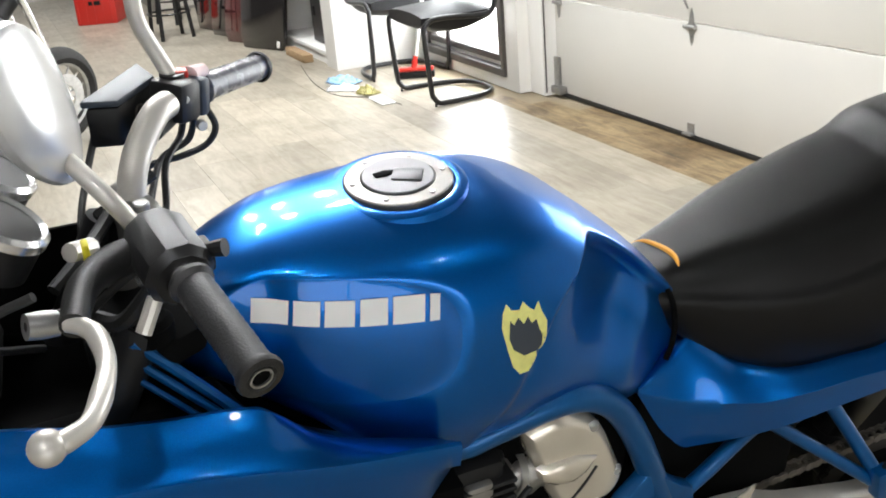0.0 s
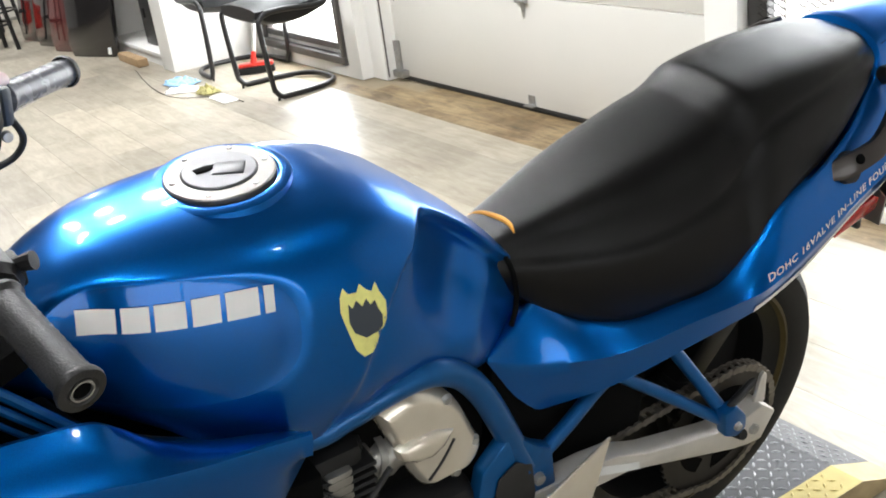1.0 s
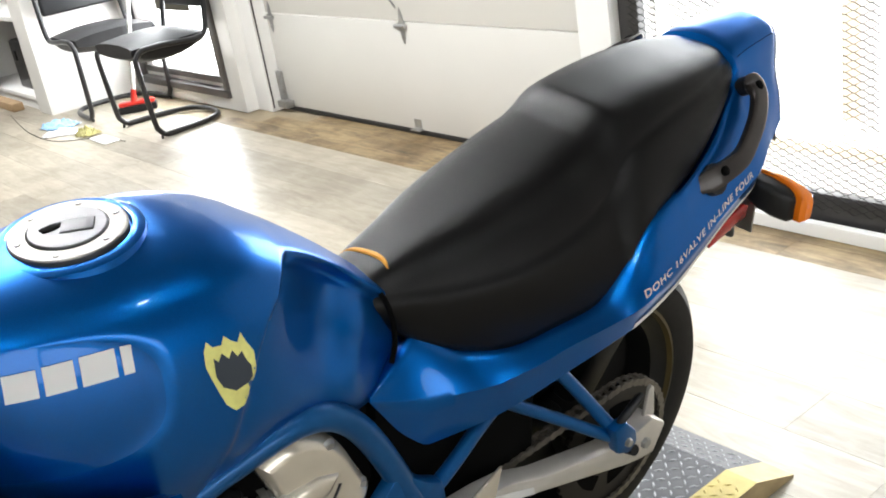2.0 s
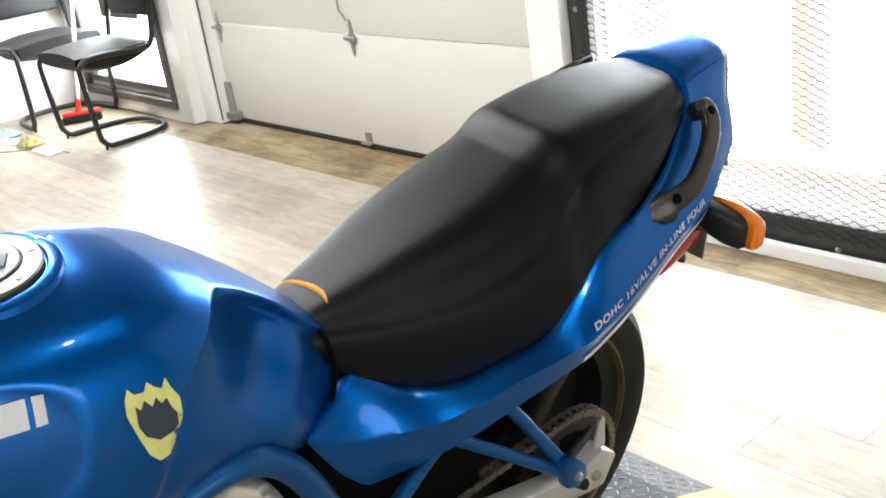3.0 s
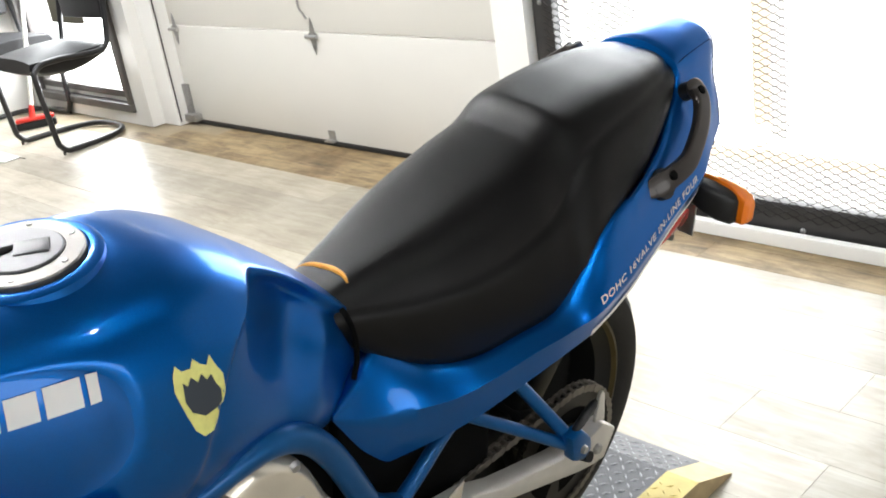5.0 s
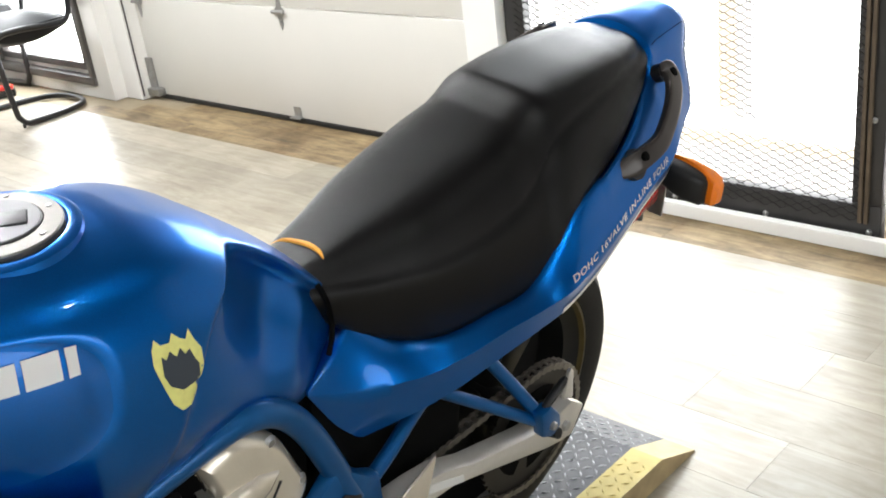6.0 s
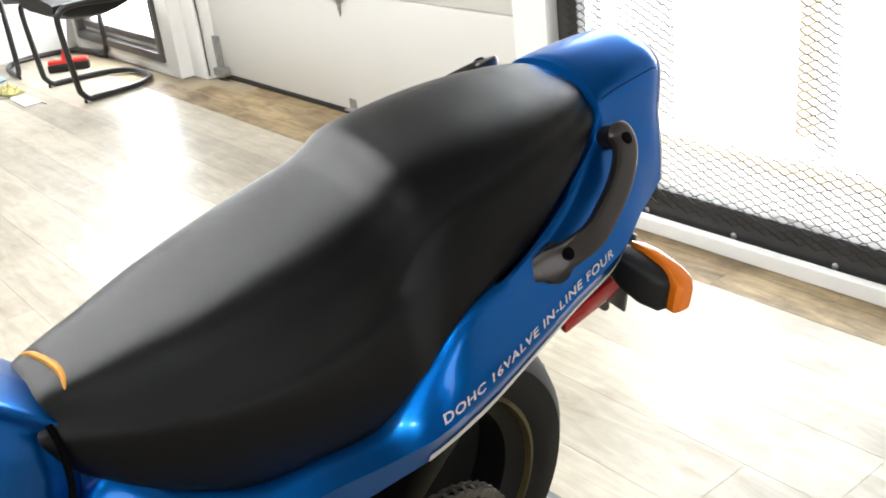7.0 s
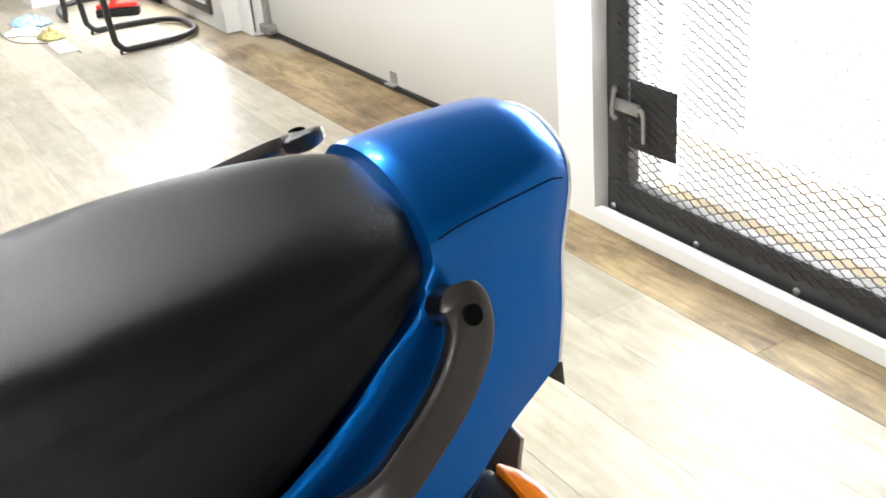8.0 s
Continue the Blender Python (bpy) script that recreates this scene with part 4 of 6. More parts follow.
n_links = int(dists[-1] / 0.01588) // 2 * 2
pitch = dists[-1] / n_links


def along(d):
    d = d % dists[-1]
    k = int(np.searchsorted(dists, d, 'right')) - 1
    k = min(k, len(loop) - 2)
    s = (d - dists[k]) / (dists[k + 1] - dists[k])
    return loop[k].lerp(loop[k + 1], s)


verts, faces = [], []
for k in range(n_links):
    a, b = along(k * pitch), along((k + 1) * pitch)
    t = (b - a).normalized()
    nrm = Vector((0, -t.z, t.y))
    offs = 0.0075 if k % 2 else 0.0052
    for sx in (-1, 1):
        x0, x1 = sx * offs, sx * (offs + 0.002)
        pts = []
        for u, w in ((-0.006, 0.004), (0.0, 0.0078), (0.004, 0.0072), (0.5, 0.0052), (0.996, 0.0072), (1.0, 0.0078), (1.006, 0.004)):
            pts.append((a + (b - a) * u + t * ((-0.0075 if u < 0 else 0.0075 if u > 1 else 0)), w))
        i = len(verts)
        for x in (x0, x1):
            for c, w in pts:
                verts.append((c.x + x, (c + nrm * w).y, (c + nrm * w).z))
            for c, w in reversed(pts):
                verts.append((c.x + x, (c - nrm * w).y, (c - nrm * w).z))
        n = 2 * len(pts)
        faces.append(tuple(range(i, i + n)))
        faces.append(tuple(range(i + n, i + 2 * n)))
        for j in range(n):
            faces.append((i + j, i + (j + 1) % n, i + n + (j + 1) % n, i + n + j))
    i = len(verts)
    for x in (-0.0095, 0.0095):
        for j in range(8):
            q = 2 * math.pi * j / 8
            verts.append((a.x + x, a.y + 0.0042 * math.cos(q), a.z + 0.0042 * math.sin(q)))
    faces.append(tuple(range(i, i + 8)))
    faces.append(tuple(range(i + 8, i + 16)))
    for j in range(8):
        faces.append((i + j, i + (j + 1) % 8, i + 8 + (j + 1) % 8, i + 8 + j))
me = bpy.data.meshes.new("drive_chain")
me.from_pydata(verts, [], faces)
me.materials.append(CHAIN)
ob = new("drive_chain", me)
ob.parent = bike
ob["label"] = "oily roller drive chain"

# swing arm
arm_side = [(-0.06, 0.475), (0.05, 0.470), (0.100, 0.462), (0.161, 0.434), (0.300, 0.396), (0.340, 0.388), (0.373, 0.392), (0.412, 0.402), (0.448, 0.372), (0.424, 0.322), (0.390, 0.326), (0.355, 0.335), (0.126, 0.417), (-0.06, 0.43)]
arm = part("swing_arm", extrude_outline(arm_side, 0.100, 0.136, 0, 0.004), SILVER, bike, "silver box-section swing arm")
part("maker_label", extrude_outline([(0.060, 0.462), (0.142, 0.428), (0.146, 0.412), (0.064, 0.444)], 0.1362, 0.137, 0), WHITE_MARK, arm, "pale warning label")
part("swing_arm", extrude_outline(arm_side, -0.160, -0.124, 0, 0.004), SILVER, bike, "silver box-section swing arm")
part("chain_adjuster", extrude_outline([(0.404, 0.395), (0.411, 0.452), (0.417, 0.458), (0.424, 0.450), (0.431, 0.392)], 0.117, 0.124, 0, 0.002), SILVER, arm, "thin pale adjuster plate")
part("axle_nut", lathe([(0.0, 0.007), (0.008, 0.007), (0.010, 0.005), (0.010, 0.0)], Matrix.Translation((0.136, AX_Y + 0.02, AX_Z + 0.03)) @ pose(0, 0, 0, 0, 90), 6), GALV, arm)
part("chain_guard", extrude_outline([(0.062, 0.534), (0.046, 0.462), (0.036, 0.425), (0.015, 0.35), (-0.10, 0.36), (-0.12, 0.44), (-0.04, 0.482)], 0.150, 0.156, 0, 0.003), COVER, bike, "pale alloy heel guard")

# frame tubes
spine = spline([(0.075, -0.62, 0.84), (0.098, -0.50, 0.765), (0.108, -0.364, 0.722), (0.110, -0.308, 0.727), (0.110, -0.250, 0.737), (0.110, -0.206, 0.738), (0.110, -0.162, 0.719),
                (0.112, -0.125, 0.673), (0.116, -0.088, 0.592), (0.120, -0.062, 0.520)], 6)
part("frame_tube", tube(spine, 0.0175, 16), BLUE_FRAME, bike, "blue painted steel frame tube")
part("frame_tube", tube([(-p.x, p.y, p.z) for p in spine], 0.0175, 16), BLUE_FRAME, bike, "blue painted steel frame tube")
# black tubes paint the shade in the gaps round the tank
gap = [Vector((p.x - 0.010, p.y, p.z + 0.0135)) for p in spine if -0.42 < p.y < -0.10]
part("gap_shade", tube(gap, 0.0075, 8), CAVITY, bike, "black tube painting the shade along the frame tube")
part("gap_shade", tube(spline([(0.0, -0.044, 0.816), (0.045, -0.046, 0.810), (0.062, -0.044, 0.794), (0.071, -0.044, 0.772), (0.075, -0.046, 0.746), (0.077, -0.054, 0.722)], 5), 0.0035, 8), CAVITY, bike, "black tube painting the shade between tank and seat")
plate = part("pivot_plate", extrude_outline([(-0.135, 0.555), (-0.09, 0.60), (-0.045, 0.555), (-0.02, 0.54), (-0.005, 0.44), (-0.03, 0.33), (-0.13, 0.33), (-0.15, 0.45)], 0.108, 0.132, 0, 0.006), BLUE_FRAME, bike, "blue painted pivot plate")
part("rubber_cover", extrude_outline([(-0.112, 0.535), (-0.085, 0.552), (-0.058, 0.535), (-0.050, 0.48), (-0.058, 0.42), (-0.10, 0.42), (-0.122, 0.48)], 0.133, 0.137, 0, 0.002), RUBBER, plate, "dark oval rubber pad")
part("bolt", lathe([(0, 0.008), (0.008, 0.008), (0.010, 0)], Matrix.Translation((0.132, -0.045, 0.50)) @ pose(0, 0, 0, 0, 90), 10), GALV, plate)
peg = Vector((0.158, 0.300, 0.446))
part("subframe_tube", tube(spline([(0.122, -0.055, 0.515), (0.110, 0.01, 0.534), (0.092, 0.09, 0.562), (0.085, 0.150, 0.580)], 5), 0.011, 12), BLUE_FRAME, bike)
hanger = part("peg_hanger", tube([(0.090, 0.215, 0.590), (0.118, 0.255, 0.525), peg], 0.0105, 12), BLUE_FRAME, bike, "blue tubular passenger peg hanger")
part("lower_stay", tube([(0.088, 0.130, 0.563), (0.120, 0.21, 0.505), peg - Vector((0.004, 0.006, 0.004))], 0.0095, 12), BLUE_FRAME, hanger)
part("peg_lug", extrude_outline([(0.275, 0.475), (0.300, 0.480), (0.325, 0.450), (0.330, 0.425), (0.312, 0.412), (0.285, 0.425)], 0.150, 0.172, 0, 0.005), BLUE_FRAME, hanger)
part("peg_bolt", lathe([(0, 0.006), (0.006, 0.006), (0.0075, 0)], Matrix.Translation((0.172, 0.305, 0.440)) @ pose(0, 0, 0, 0, 90), 10), GALV, hanger)
part("passenger_peg", tube([(0.160, 0.292, 0.472), (0.163, 0.300, 0.484), (0.165, 0.330, 0.506), (0.165, 0.337, 0.511)], [0.005, 0.0070, 0.0070, 0.0035], 10), BLACK_PLASTIC, hanger, "folded dark foot peg")
part("peg_spring", tube([(0.15, 0.322, 0.405), (0.174, 0.322, 0.414)], 0.009, 10), DARK, hanger)

# dark inner parts behind the frame; the box's near-black stands in for shade
part("battery_box", box((-0.085, -0.09, 0.42), (0.085, 0.20, 0.70), 0.02), CAVITY, bike, "near-black inner box, shade put into its colour")
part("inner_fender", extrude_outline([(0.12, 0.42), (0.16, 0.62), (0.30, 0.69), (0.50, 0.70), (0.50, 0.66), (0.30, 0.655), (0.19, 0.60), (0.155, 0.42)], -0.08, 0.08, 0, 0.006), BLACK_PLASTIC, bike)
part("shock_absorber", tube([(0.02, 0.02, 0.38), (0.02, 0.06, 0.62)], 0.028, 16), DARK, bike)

# two fillers added so the bright floor doesn't show through
part("floor_blind", box((-0.15, -0.62, 0.66), (0.15, -0.36, 0.70), 0.005), CAVITY, bike, "near-black filler hiding the floor under the tank")
part("filler_box", box((-0.085, -0.31, 0.55), (0.085, -0.095, 0.73), 0.015), CAVITY, bike, "near-black filler box closing the view through")
# backing plate and shell added to keep the wheel bay dark
part("wheel_backing", extrude_outline([(0.06, 0.30), (0.08, 0.58), (0.20, 0.66), (0.40, 0.665), (0.53, 0.60), (0.56, 0.48), (0.50, 0.30), (0.24, 0.20)], -0.118, -0.112, 0, 0.002), BLACK_PLASTIC, bike)
rows = []
for k in range(15):
    a = radians(62 + 8.5 * k)
    rows.append([(WX + x, AX_Y + r * math.cos(a), AX_Z + r * math.sin(a)) for x, r in ((-0.086, 0.310), (-0.082, 0.332), (-0.05, 0.340), (0.05, 0.340), (0.082, 0.332), (0.086, 0.310))])
part("tyre_backing", grid(rows), BLACK_PLASTIC, bike, "added black shell over the tyre, closing the view through").modifiers.new("thick", 'SOLIDIFY').thickness = 0.003
part("muffler", tube([(-0.155, -0.06, 0.30), (-0.185, 0.05, 0.345), (-0.195, 0.16, 0.375), (-0.205, 0.56, 0.455), (-0.206, 0.575, 0.458)], [0.028, 0.042, 0.060, 0.060, 0.050], 24), DARK, bike, "dark exhaust muffler on the far side")
part("brake_disc", lathe([(0.05, -0.002), (0.12, -0.002), (0.12, 0.002), (0.05, 0.002)], Matrix.Translation((-0.09, AX_Y, AX_Z)) @ pose(0, 0, 0, 0, 90), 40), DARK, wheel)

# engine
engine = part("engine_block", box((-0.19, -0.46, 0.24), (0.13, -0.13, 0.54), 0.03), DARK, bike, "dark finned engine")
for k in range(9):
    part("cooling_fin", box((-0.16, -0.46, 0.545 + 0.013 * k), (0.125, -0.28, 0.551 + 0.013 * k), 0.002, 1), DARK, engine)
part("cylinder_head", box((-0.165, -0.45, 0.50), (0.115, -0.29, 0.68), 0.012), DARK, engine)
part("carburettor", tube(spline([(0.075, -0.29, 0.60), (0.085, -0.24, 0.62), (0.085, -0.20, 0.63)], 4), [0.024 + 0.004 * (k % 2) for k in range(9)], 14), GREY_CAST, engine)
part("bracket", box((0.10, -0.345, 0.58), (0.125, -0.31, 0.66), 0.006), GREY_CAST, engine)
part("bracket", box((0.10, -0.305, 0.55), (0.13, -0.275, 0.575), 0.006), SILVER, engine)
carb = part("carburettor", box((0.055, -0.338, 0.612), (0.104, -0.272, 0.652), 0.008), GREY_CAST, engine, "grimy grey cast carburettor")
part("float_bowl", box((0.062, -0.330, 0.566), (0.106, -0.280, 0.610), 0.010), GREY_CAST, carb)
part("slide_cap", lathe([(0.0, 0.016), (0.014, 0.016), (0.024, 0.010), (0.026, 0.0), (0.026, -0.006)], Matrix.Translation((0.082, -0.305, 0.656)), 20), BLACK_PLASTIC, carb)
part("hose_clamp", lathe([(0.027, -0.005), (0.0285, -0.005), (0.0285, 0.005), (0.027, 0.005)], Matrix.Translation((0.082, -0.262, 0.622)) @ pose(0, 0, 0, 80), 22), GALV, carb)
for y, z in ((-0.330, 0.618), (-0.280, 0.618), (-0.325, 0.573), (-0.285, 0.573)):
    part("screw", lathe([(0, 0.004), (0.004, 0.004), (0.0048, 0.0), (0.0048, -0.004)], Matrix.Translation((0.106, y, z)) @ pose(0, 0, 0, 0, 90), 8), GALV, carb)
part("throttle_link", tube([(0.110, -0.350, 0.640), (0.112, -0.312, 0.633), (0.108, -0.272, 0.645)], 0.0028, 8), GALV, carb)
part("vent_hose", tube(spline([(0.108, -0.300, 0.575), (0.120, -0.310, 0.55), (0.115, -0.335, 0.53), (0.118, -0.345, 0.48)], 6), 0.0035, 8), RUBBER, carb)
part("cable", tube(spline([(0.11, -0.37, 0.66), (0.13, -0.34, 0.63), (0.125, -0.30, 0.60), (0.12, -0.26, 0.63)], 6), 0.004, 8), RUBBER, engine)

# polished sprocket cover
rows = []
cov = [(-0.275, 0.716), (-0.232, 0.726), (-0.194, 0.712), (-0.159, 0.678), (-0.131, 0.614), (-0.120, 0.584), (-0.137, 0.555), (-0.176, 0.552), (-0.205, 0.556), (-0.228, 0.594), (-0.252, 0.655)]
cy, cz = sum(p[0] for p in cov) / len(cov), sum(p[1] for p in cov) / len(cov)
ring = [p for p in spline([(0, a, b) for a, b in cov + cov[:1]], 5)][:-1]
for s, x in ((1.0, 0.075), (1.0, 0.098), (0.985, 0.104), (0.95, 0.109), (0.84, 0.1165), (0.80, 0.1185), (0.76, 0.1195), (0.60, 0.1205), (0.4, 0.121), (0.2, 0.1215), (0.02, 0.1215)):
    rows.append([(x, cy + (p.y - cy) * s, cz + (p.z - cz) * s) for p in ring])
bm = grid(rows, closed=True)
bmesh.ops.contextual_create(bm, geom=[])
cover = part("sprocket_cover", bm, COVER, bike, "bare cast aluminium sprocket cover", smooth=30)
wedge = grid([[(x, -0.214 + (y + 0.214) * k, 0.640 + (z - 0.640) * k) for y, z in ((-0.249, 0.650), (-0.233, 0.657), (-0.201, 0.658), (-0.174, 0.647), (-0.186, 0.628), (-0.203, 0.619), (-0.227, 0.622), (-0.244, 0.633))]
              for k, x in ((1.12, 0.115), (1.0, 0.124), (0.75, 0.1285), (0.4, 0.1305), (0.05, 0.131))], closed=True)
part("raised_rib", wedge, COVER, cover)
part("casting_slit", tube(spline([(0.1205, -0.171, 0.629), (0.1205, -0.188, 0.602), (0.1195, -0.207, 0.578)], 4), 0.0026, 6), DARK, cover)
for y, z in ((-0.138, 0.605), (-0.178, 0.690), (-0.165, 0.566)):
    part("cover_screw", lathe([(0, 0.005), (0.005, 0.005), (0.007, 0.001), (0.0085, 0.0)], Matrix.Translation((0.115, y, z)) @ pose(0, 0, 0, 0, 90), 10), GALV, cover)

# blue front side fairing
F_Y = (-0.86, -0.785, -0.706, -0.652, -0.597, -0.574, -0.557, -0.521, -0.476, -0.43, -0.388)
f_top = pchip(F_Y, (0.955, 0.938, 0.913, 0.902, 0.894, 0.888, 0.874, 0.838, 0.814, 0.797, 0.780))
f_bend = pchip(F_Y, (0.890, 0.882, 0.872, 0.864, 0.851, 0.845, 0.840, 0.831, 0.822, 0.815, 0.808))
f_low = pchip(F_Y, (0.60, 0.60, 0.60, 0.60, 0.60, 0.605, 0.61, 0.625, 0.655, 0.69, 0.75))


def fairing(side):
    rows = []
    for i in range(81):
        y = F_Y[0] + (F_Y[-1] - F_Y[0]) * i / 80
        a, b, c = f_top(y), f_bend(y), f_low(y)
        half = [(0.130, a - 0.040), (0.146, a - 0.008), (0.150, a - 0.002), (0.156, a), (0.166, a + (b - a) * 0.25 + 0.002), (0.180, a + (b - a) * 0.6 + 0.003), (0.192, b + 0.002), (0.196, b), (0.197, b - 0.006),
                (0.193, b - 0.03), (0.185, b * 0.5 + c * 0.5), (0.168, c), (0.160, c), (0.172, b - 0.03), (0.150, a - 0.045)]
        rows.append([(side * p, y, q) for p, q in half])
    return part("side_fairing", grid(rows, caps=True, closed=True), BLUE, bike, "glossy blue side fairing", smooth=40)


fl = fairing(1)
fairing(-1)
part("yellow_mark", box((0.181, -0.545, 0.700), (0.1825, -0.505, 0.718)), YELLOW_MARK, fl)

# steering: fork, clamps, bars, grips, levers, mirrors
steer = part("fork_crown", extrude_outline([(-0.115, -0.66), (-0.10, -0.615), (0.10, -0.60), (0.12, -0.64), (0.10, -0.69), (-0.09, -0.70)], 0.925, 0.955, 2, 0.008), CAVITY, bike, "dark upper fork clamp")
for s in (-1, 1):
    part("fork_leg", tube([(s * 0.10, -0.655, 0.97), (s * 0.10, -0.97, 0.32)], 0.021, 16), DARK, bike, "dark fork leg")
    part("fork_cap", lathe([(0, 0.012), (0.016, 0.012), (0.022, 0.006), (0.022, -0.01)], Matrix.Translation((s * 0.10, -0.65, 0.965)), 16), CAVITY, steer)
clamp = part("handlebar_clamp", extrude_outline([(-0.148, -0.630), (-0.110, -0.611), (-0.075, -0.600), (-0.033, -0.624), (-0.080, -0.650), (-0.130, -0.650)], 0.945, 0.990, 2, 0.007), GREY_CAST, bike, "grey cast handlebar clamp block")
part("clamp_bolt", lathe([(0.0, 0.008), (0.007, 0.008), (0.0085, 0.006), (0.0085, -0.002)], Matrix.Translation((-0.068, -0.622, 0.990)), 14), GALV, clamp)
for pts in ([(0.275, -0.600, 1.032), (0.165, -0.621, 1.050), (0.10, -0.633, 1.048), (0.05, -0.640, 1.020), (0.015, -0.642, 0.985), (0.005, -0.642, 0.950)],
            [(-0.135, -0.603, 1.030), (-0.165, -0.575, 1.052), (-0.20, -0.545, 1.046), (-0.30, -0.437, 1.024)]):
    part("handlebar", tube(spline(pts, 6), 0.011, 14), CHROME, bike, "chromed tubular handlebar")


def grip(a, b, mat, label):
    a, b = Vector(a), Vector(b)
    n = 28
    pts = [a.lerp(b, k / n) for k in range(n + 1)]
    radii = [0.0155 + 0.0006 * (k % 2) for k in range(n + 1)]
    radii[0] = radii[1] = 0.019
    g = part("grip", tube(pts, radii, 18), mat, bike, label)
    m = Matrix.Translation(b) @ (b - a).to_track_quat('Z', 'Y').to_matrix().to_4x4()
    part("end_ring", lathe([(0.0095, -0.012), (0.0095, 0.002), (0.0125, 0.004), (0.0185, 0.003), (0.0195, 0.0), (0.0185, -0.004)], m, 20), RUBBER, g)
    part("bar_end", lathe([(0.0085, -0.015), (0.0095, 0.0035), (0.0078, 0.0035), (0.0075, -0.015)], m, 16), GALV, g)
    part("bar_bore", lathe([(0.0077, 0.0015), (0.0, 0.0005)], m, 16), CAVITY, g, "dark hollow bar end")
    return g


grip((0.172, -0.6195, 1.049), (0.285, -0.597, 1.030), WORN_RUBBER, "worn black rubber grip")
grip((-0.226, -0.520, 1.040), (-0.305, -0.432, 1.022), SHEEN_RUBBER, "worn rubber grip with lamp sheen put into its grey")


def switch_box(c, ax, r):
    c, ax = Vector(c), Vector(ax).normalized()
    m = Matrix.Translation(c) @ ax.to_track_quat('Z', 'Y').to_matrix().to_4x4()
    sw = part("switch_housing", lathe([(0.0, -0.036), (r * 0.85, -0.036), (r, -0.028), (r, 0.026), (r * 0.8, 0.034), (0, 0.034)], m, 10), BLACK_PLASTIC, bike, "black switch housing")
    part("switch_button", merge(None, box((r * 0.55, -0.02, -0.012), (r + 0.007, 0.004, 0.012), 0.003), m), RUBBER, sw)
    return sw


sw = switch_box((0.128, -0.628, 1.049), (0.12, 0.02, -0.015), 0.030)
part("choke_lever", tube([(0.14, -0.60, 1.055), (0.15, -0.585, 1.06)], [0.006, 0.008], 10), BLACK_PLASTIC, sw)
SRM = Matrix.Translation((-0.198, -0.551, 1.046)) @ Vector((-0.09, 0.10, -0.02)).to_track_quat('Z', 'Y').to_matrix().to_4x4()
sr = part("switch_housing", merge(None, box((-0.023, -0.024, -0.022), (0.023, 0.022, 0.014), 0.007), SRM), BLACK_PLASTIC, bike, "angular black switch housing")
part("throttle_housing", merge(None, box((-0.022, -0.024, 0.0155), (0.022, 0.020, 0.033), 0.006), SRM), SLATE, sr, "grey throttle housing")
# added pale piece, a painted highlight on the housing
part("throttle_highlight", tube([(-0.214, -0.532, 1.062), (-0.232, -0.514, 1.058)], [0.0105, 0.009], 12), LIT_PLASTIC, sr, "pale cap painting the light on the throttle housing")
part("kill_switch", box((-0.216, -0.549, 1.064), (-0.200, -0.535, 1.074), 0.003), RED_PLASTIC, sr, "faded red rocker switch")
for y, z in ((-0.532, 1.018), (-0.548, 1.052)):
    part("screw", lathe([(0.0, 0.004), (0.005, 0.004), (0.0065, 0.0), (0.0065, -0.006)], Matrix.Translation((-0.176, y, z)) @ pose(0, 0, 0, 0, 80), 10), GALV, sr)
part("bar_riser", tube(spline([(-0.098, -0.628, 0.975), (-0.112, -0.620, 1.008), (-0.135, -0.603, 1.032), (-0.158, -0.582, 1.049), (-0.176, -0.566, 1.050)], 5), 0.0150, 16), SILVER, bike, "thick silver handlebar riser")
# clutch lever and its perch
perch = part("lever_perch", tube(spline([(0.105, -0.632, 1.045), (0.118, -0.668, 1.050), (0.155, -0.698, 1.055), (0.206, -0.712, 1.056)], 4), [0.017, 0.016, 0.016, 0.015, 0.015, 0.014, 0.014, 0.013, 0.013, 0.012, 0.012, 0.011, 0.011], 12), RUBBER, bike, "black clutch lever perch")
lev = spline([(0.200, -0.714, 1.056), (0.211, -0.705, 1.056), (0.224, -0.6985, 1.055), (0.258, -0.697, 1.055), (0.288, -0.704, 1.055), (0.317, -0.716, 1.055), (0.328, -0.731, 1.055), (0.331, -0.743, 1.055)], 5)
lever = part("clutch_lever", tube(lev, [0.0082 - 0.001 * abs(math.sin(k * 0.3)) for k in range(len(lev))], 12), SILVER, bike, "worn silver clutch lever with ball end")
ball = bmesh.new()
bmesh.ops.create_uvsphere(ball, u_segments=16, v_segments=12, radius=0.0125, matrix=Matrix.Translation((0.331, -0.745, 1.055)))
part("lever_ball", ball, SILVER, lever)
part("adjuster", lathe([(0.004, -0.012), (0.0105, -0.012), (0.0115, 0.0), (0.0105, 0.012), (0.004, 0.012)], Matrix.Translation((0.17, -0.734, 1.039)) @ pose(0, 0, 0, 70, 40), 12), GALV, perch)
# brake lever, reservoir and hoses
res = part("brake_reservoir", extrude_outline([(-0.256, -0.580), (-0.214, -0.572), (-0.164, -0.618), (-0.172, -0.652)], 1.014, 1.060, 2, 0.005), BLACK_PLASTIC, bike, "square black brake fluid reservoir")
part("reservoir_lid", extrude_outline([(-0.258, -0.581), (-0.213, -0.570), (-0.161, -0.618), (-0.172, -0.655)], 1.061, 1.069, 2, 0.002), SLATE, res)
part("sight_glass", lathe([(0.0, 0.002), (0.008, 0.002), (0.010, 0.0)], Matrix.Translation((-0.188, -0.594, 1.040)) @ Vector((0.68, 0.73, 0.05)).to_track_quat('Z', 'Y').to_matrix().to_4x4(), 14), GUNMETAL, res)
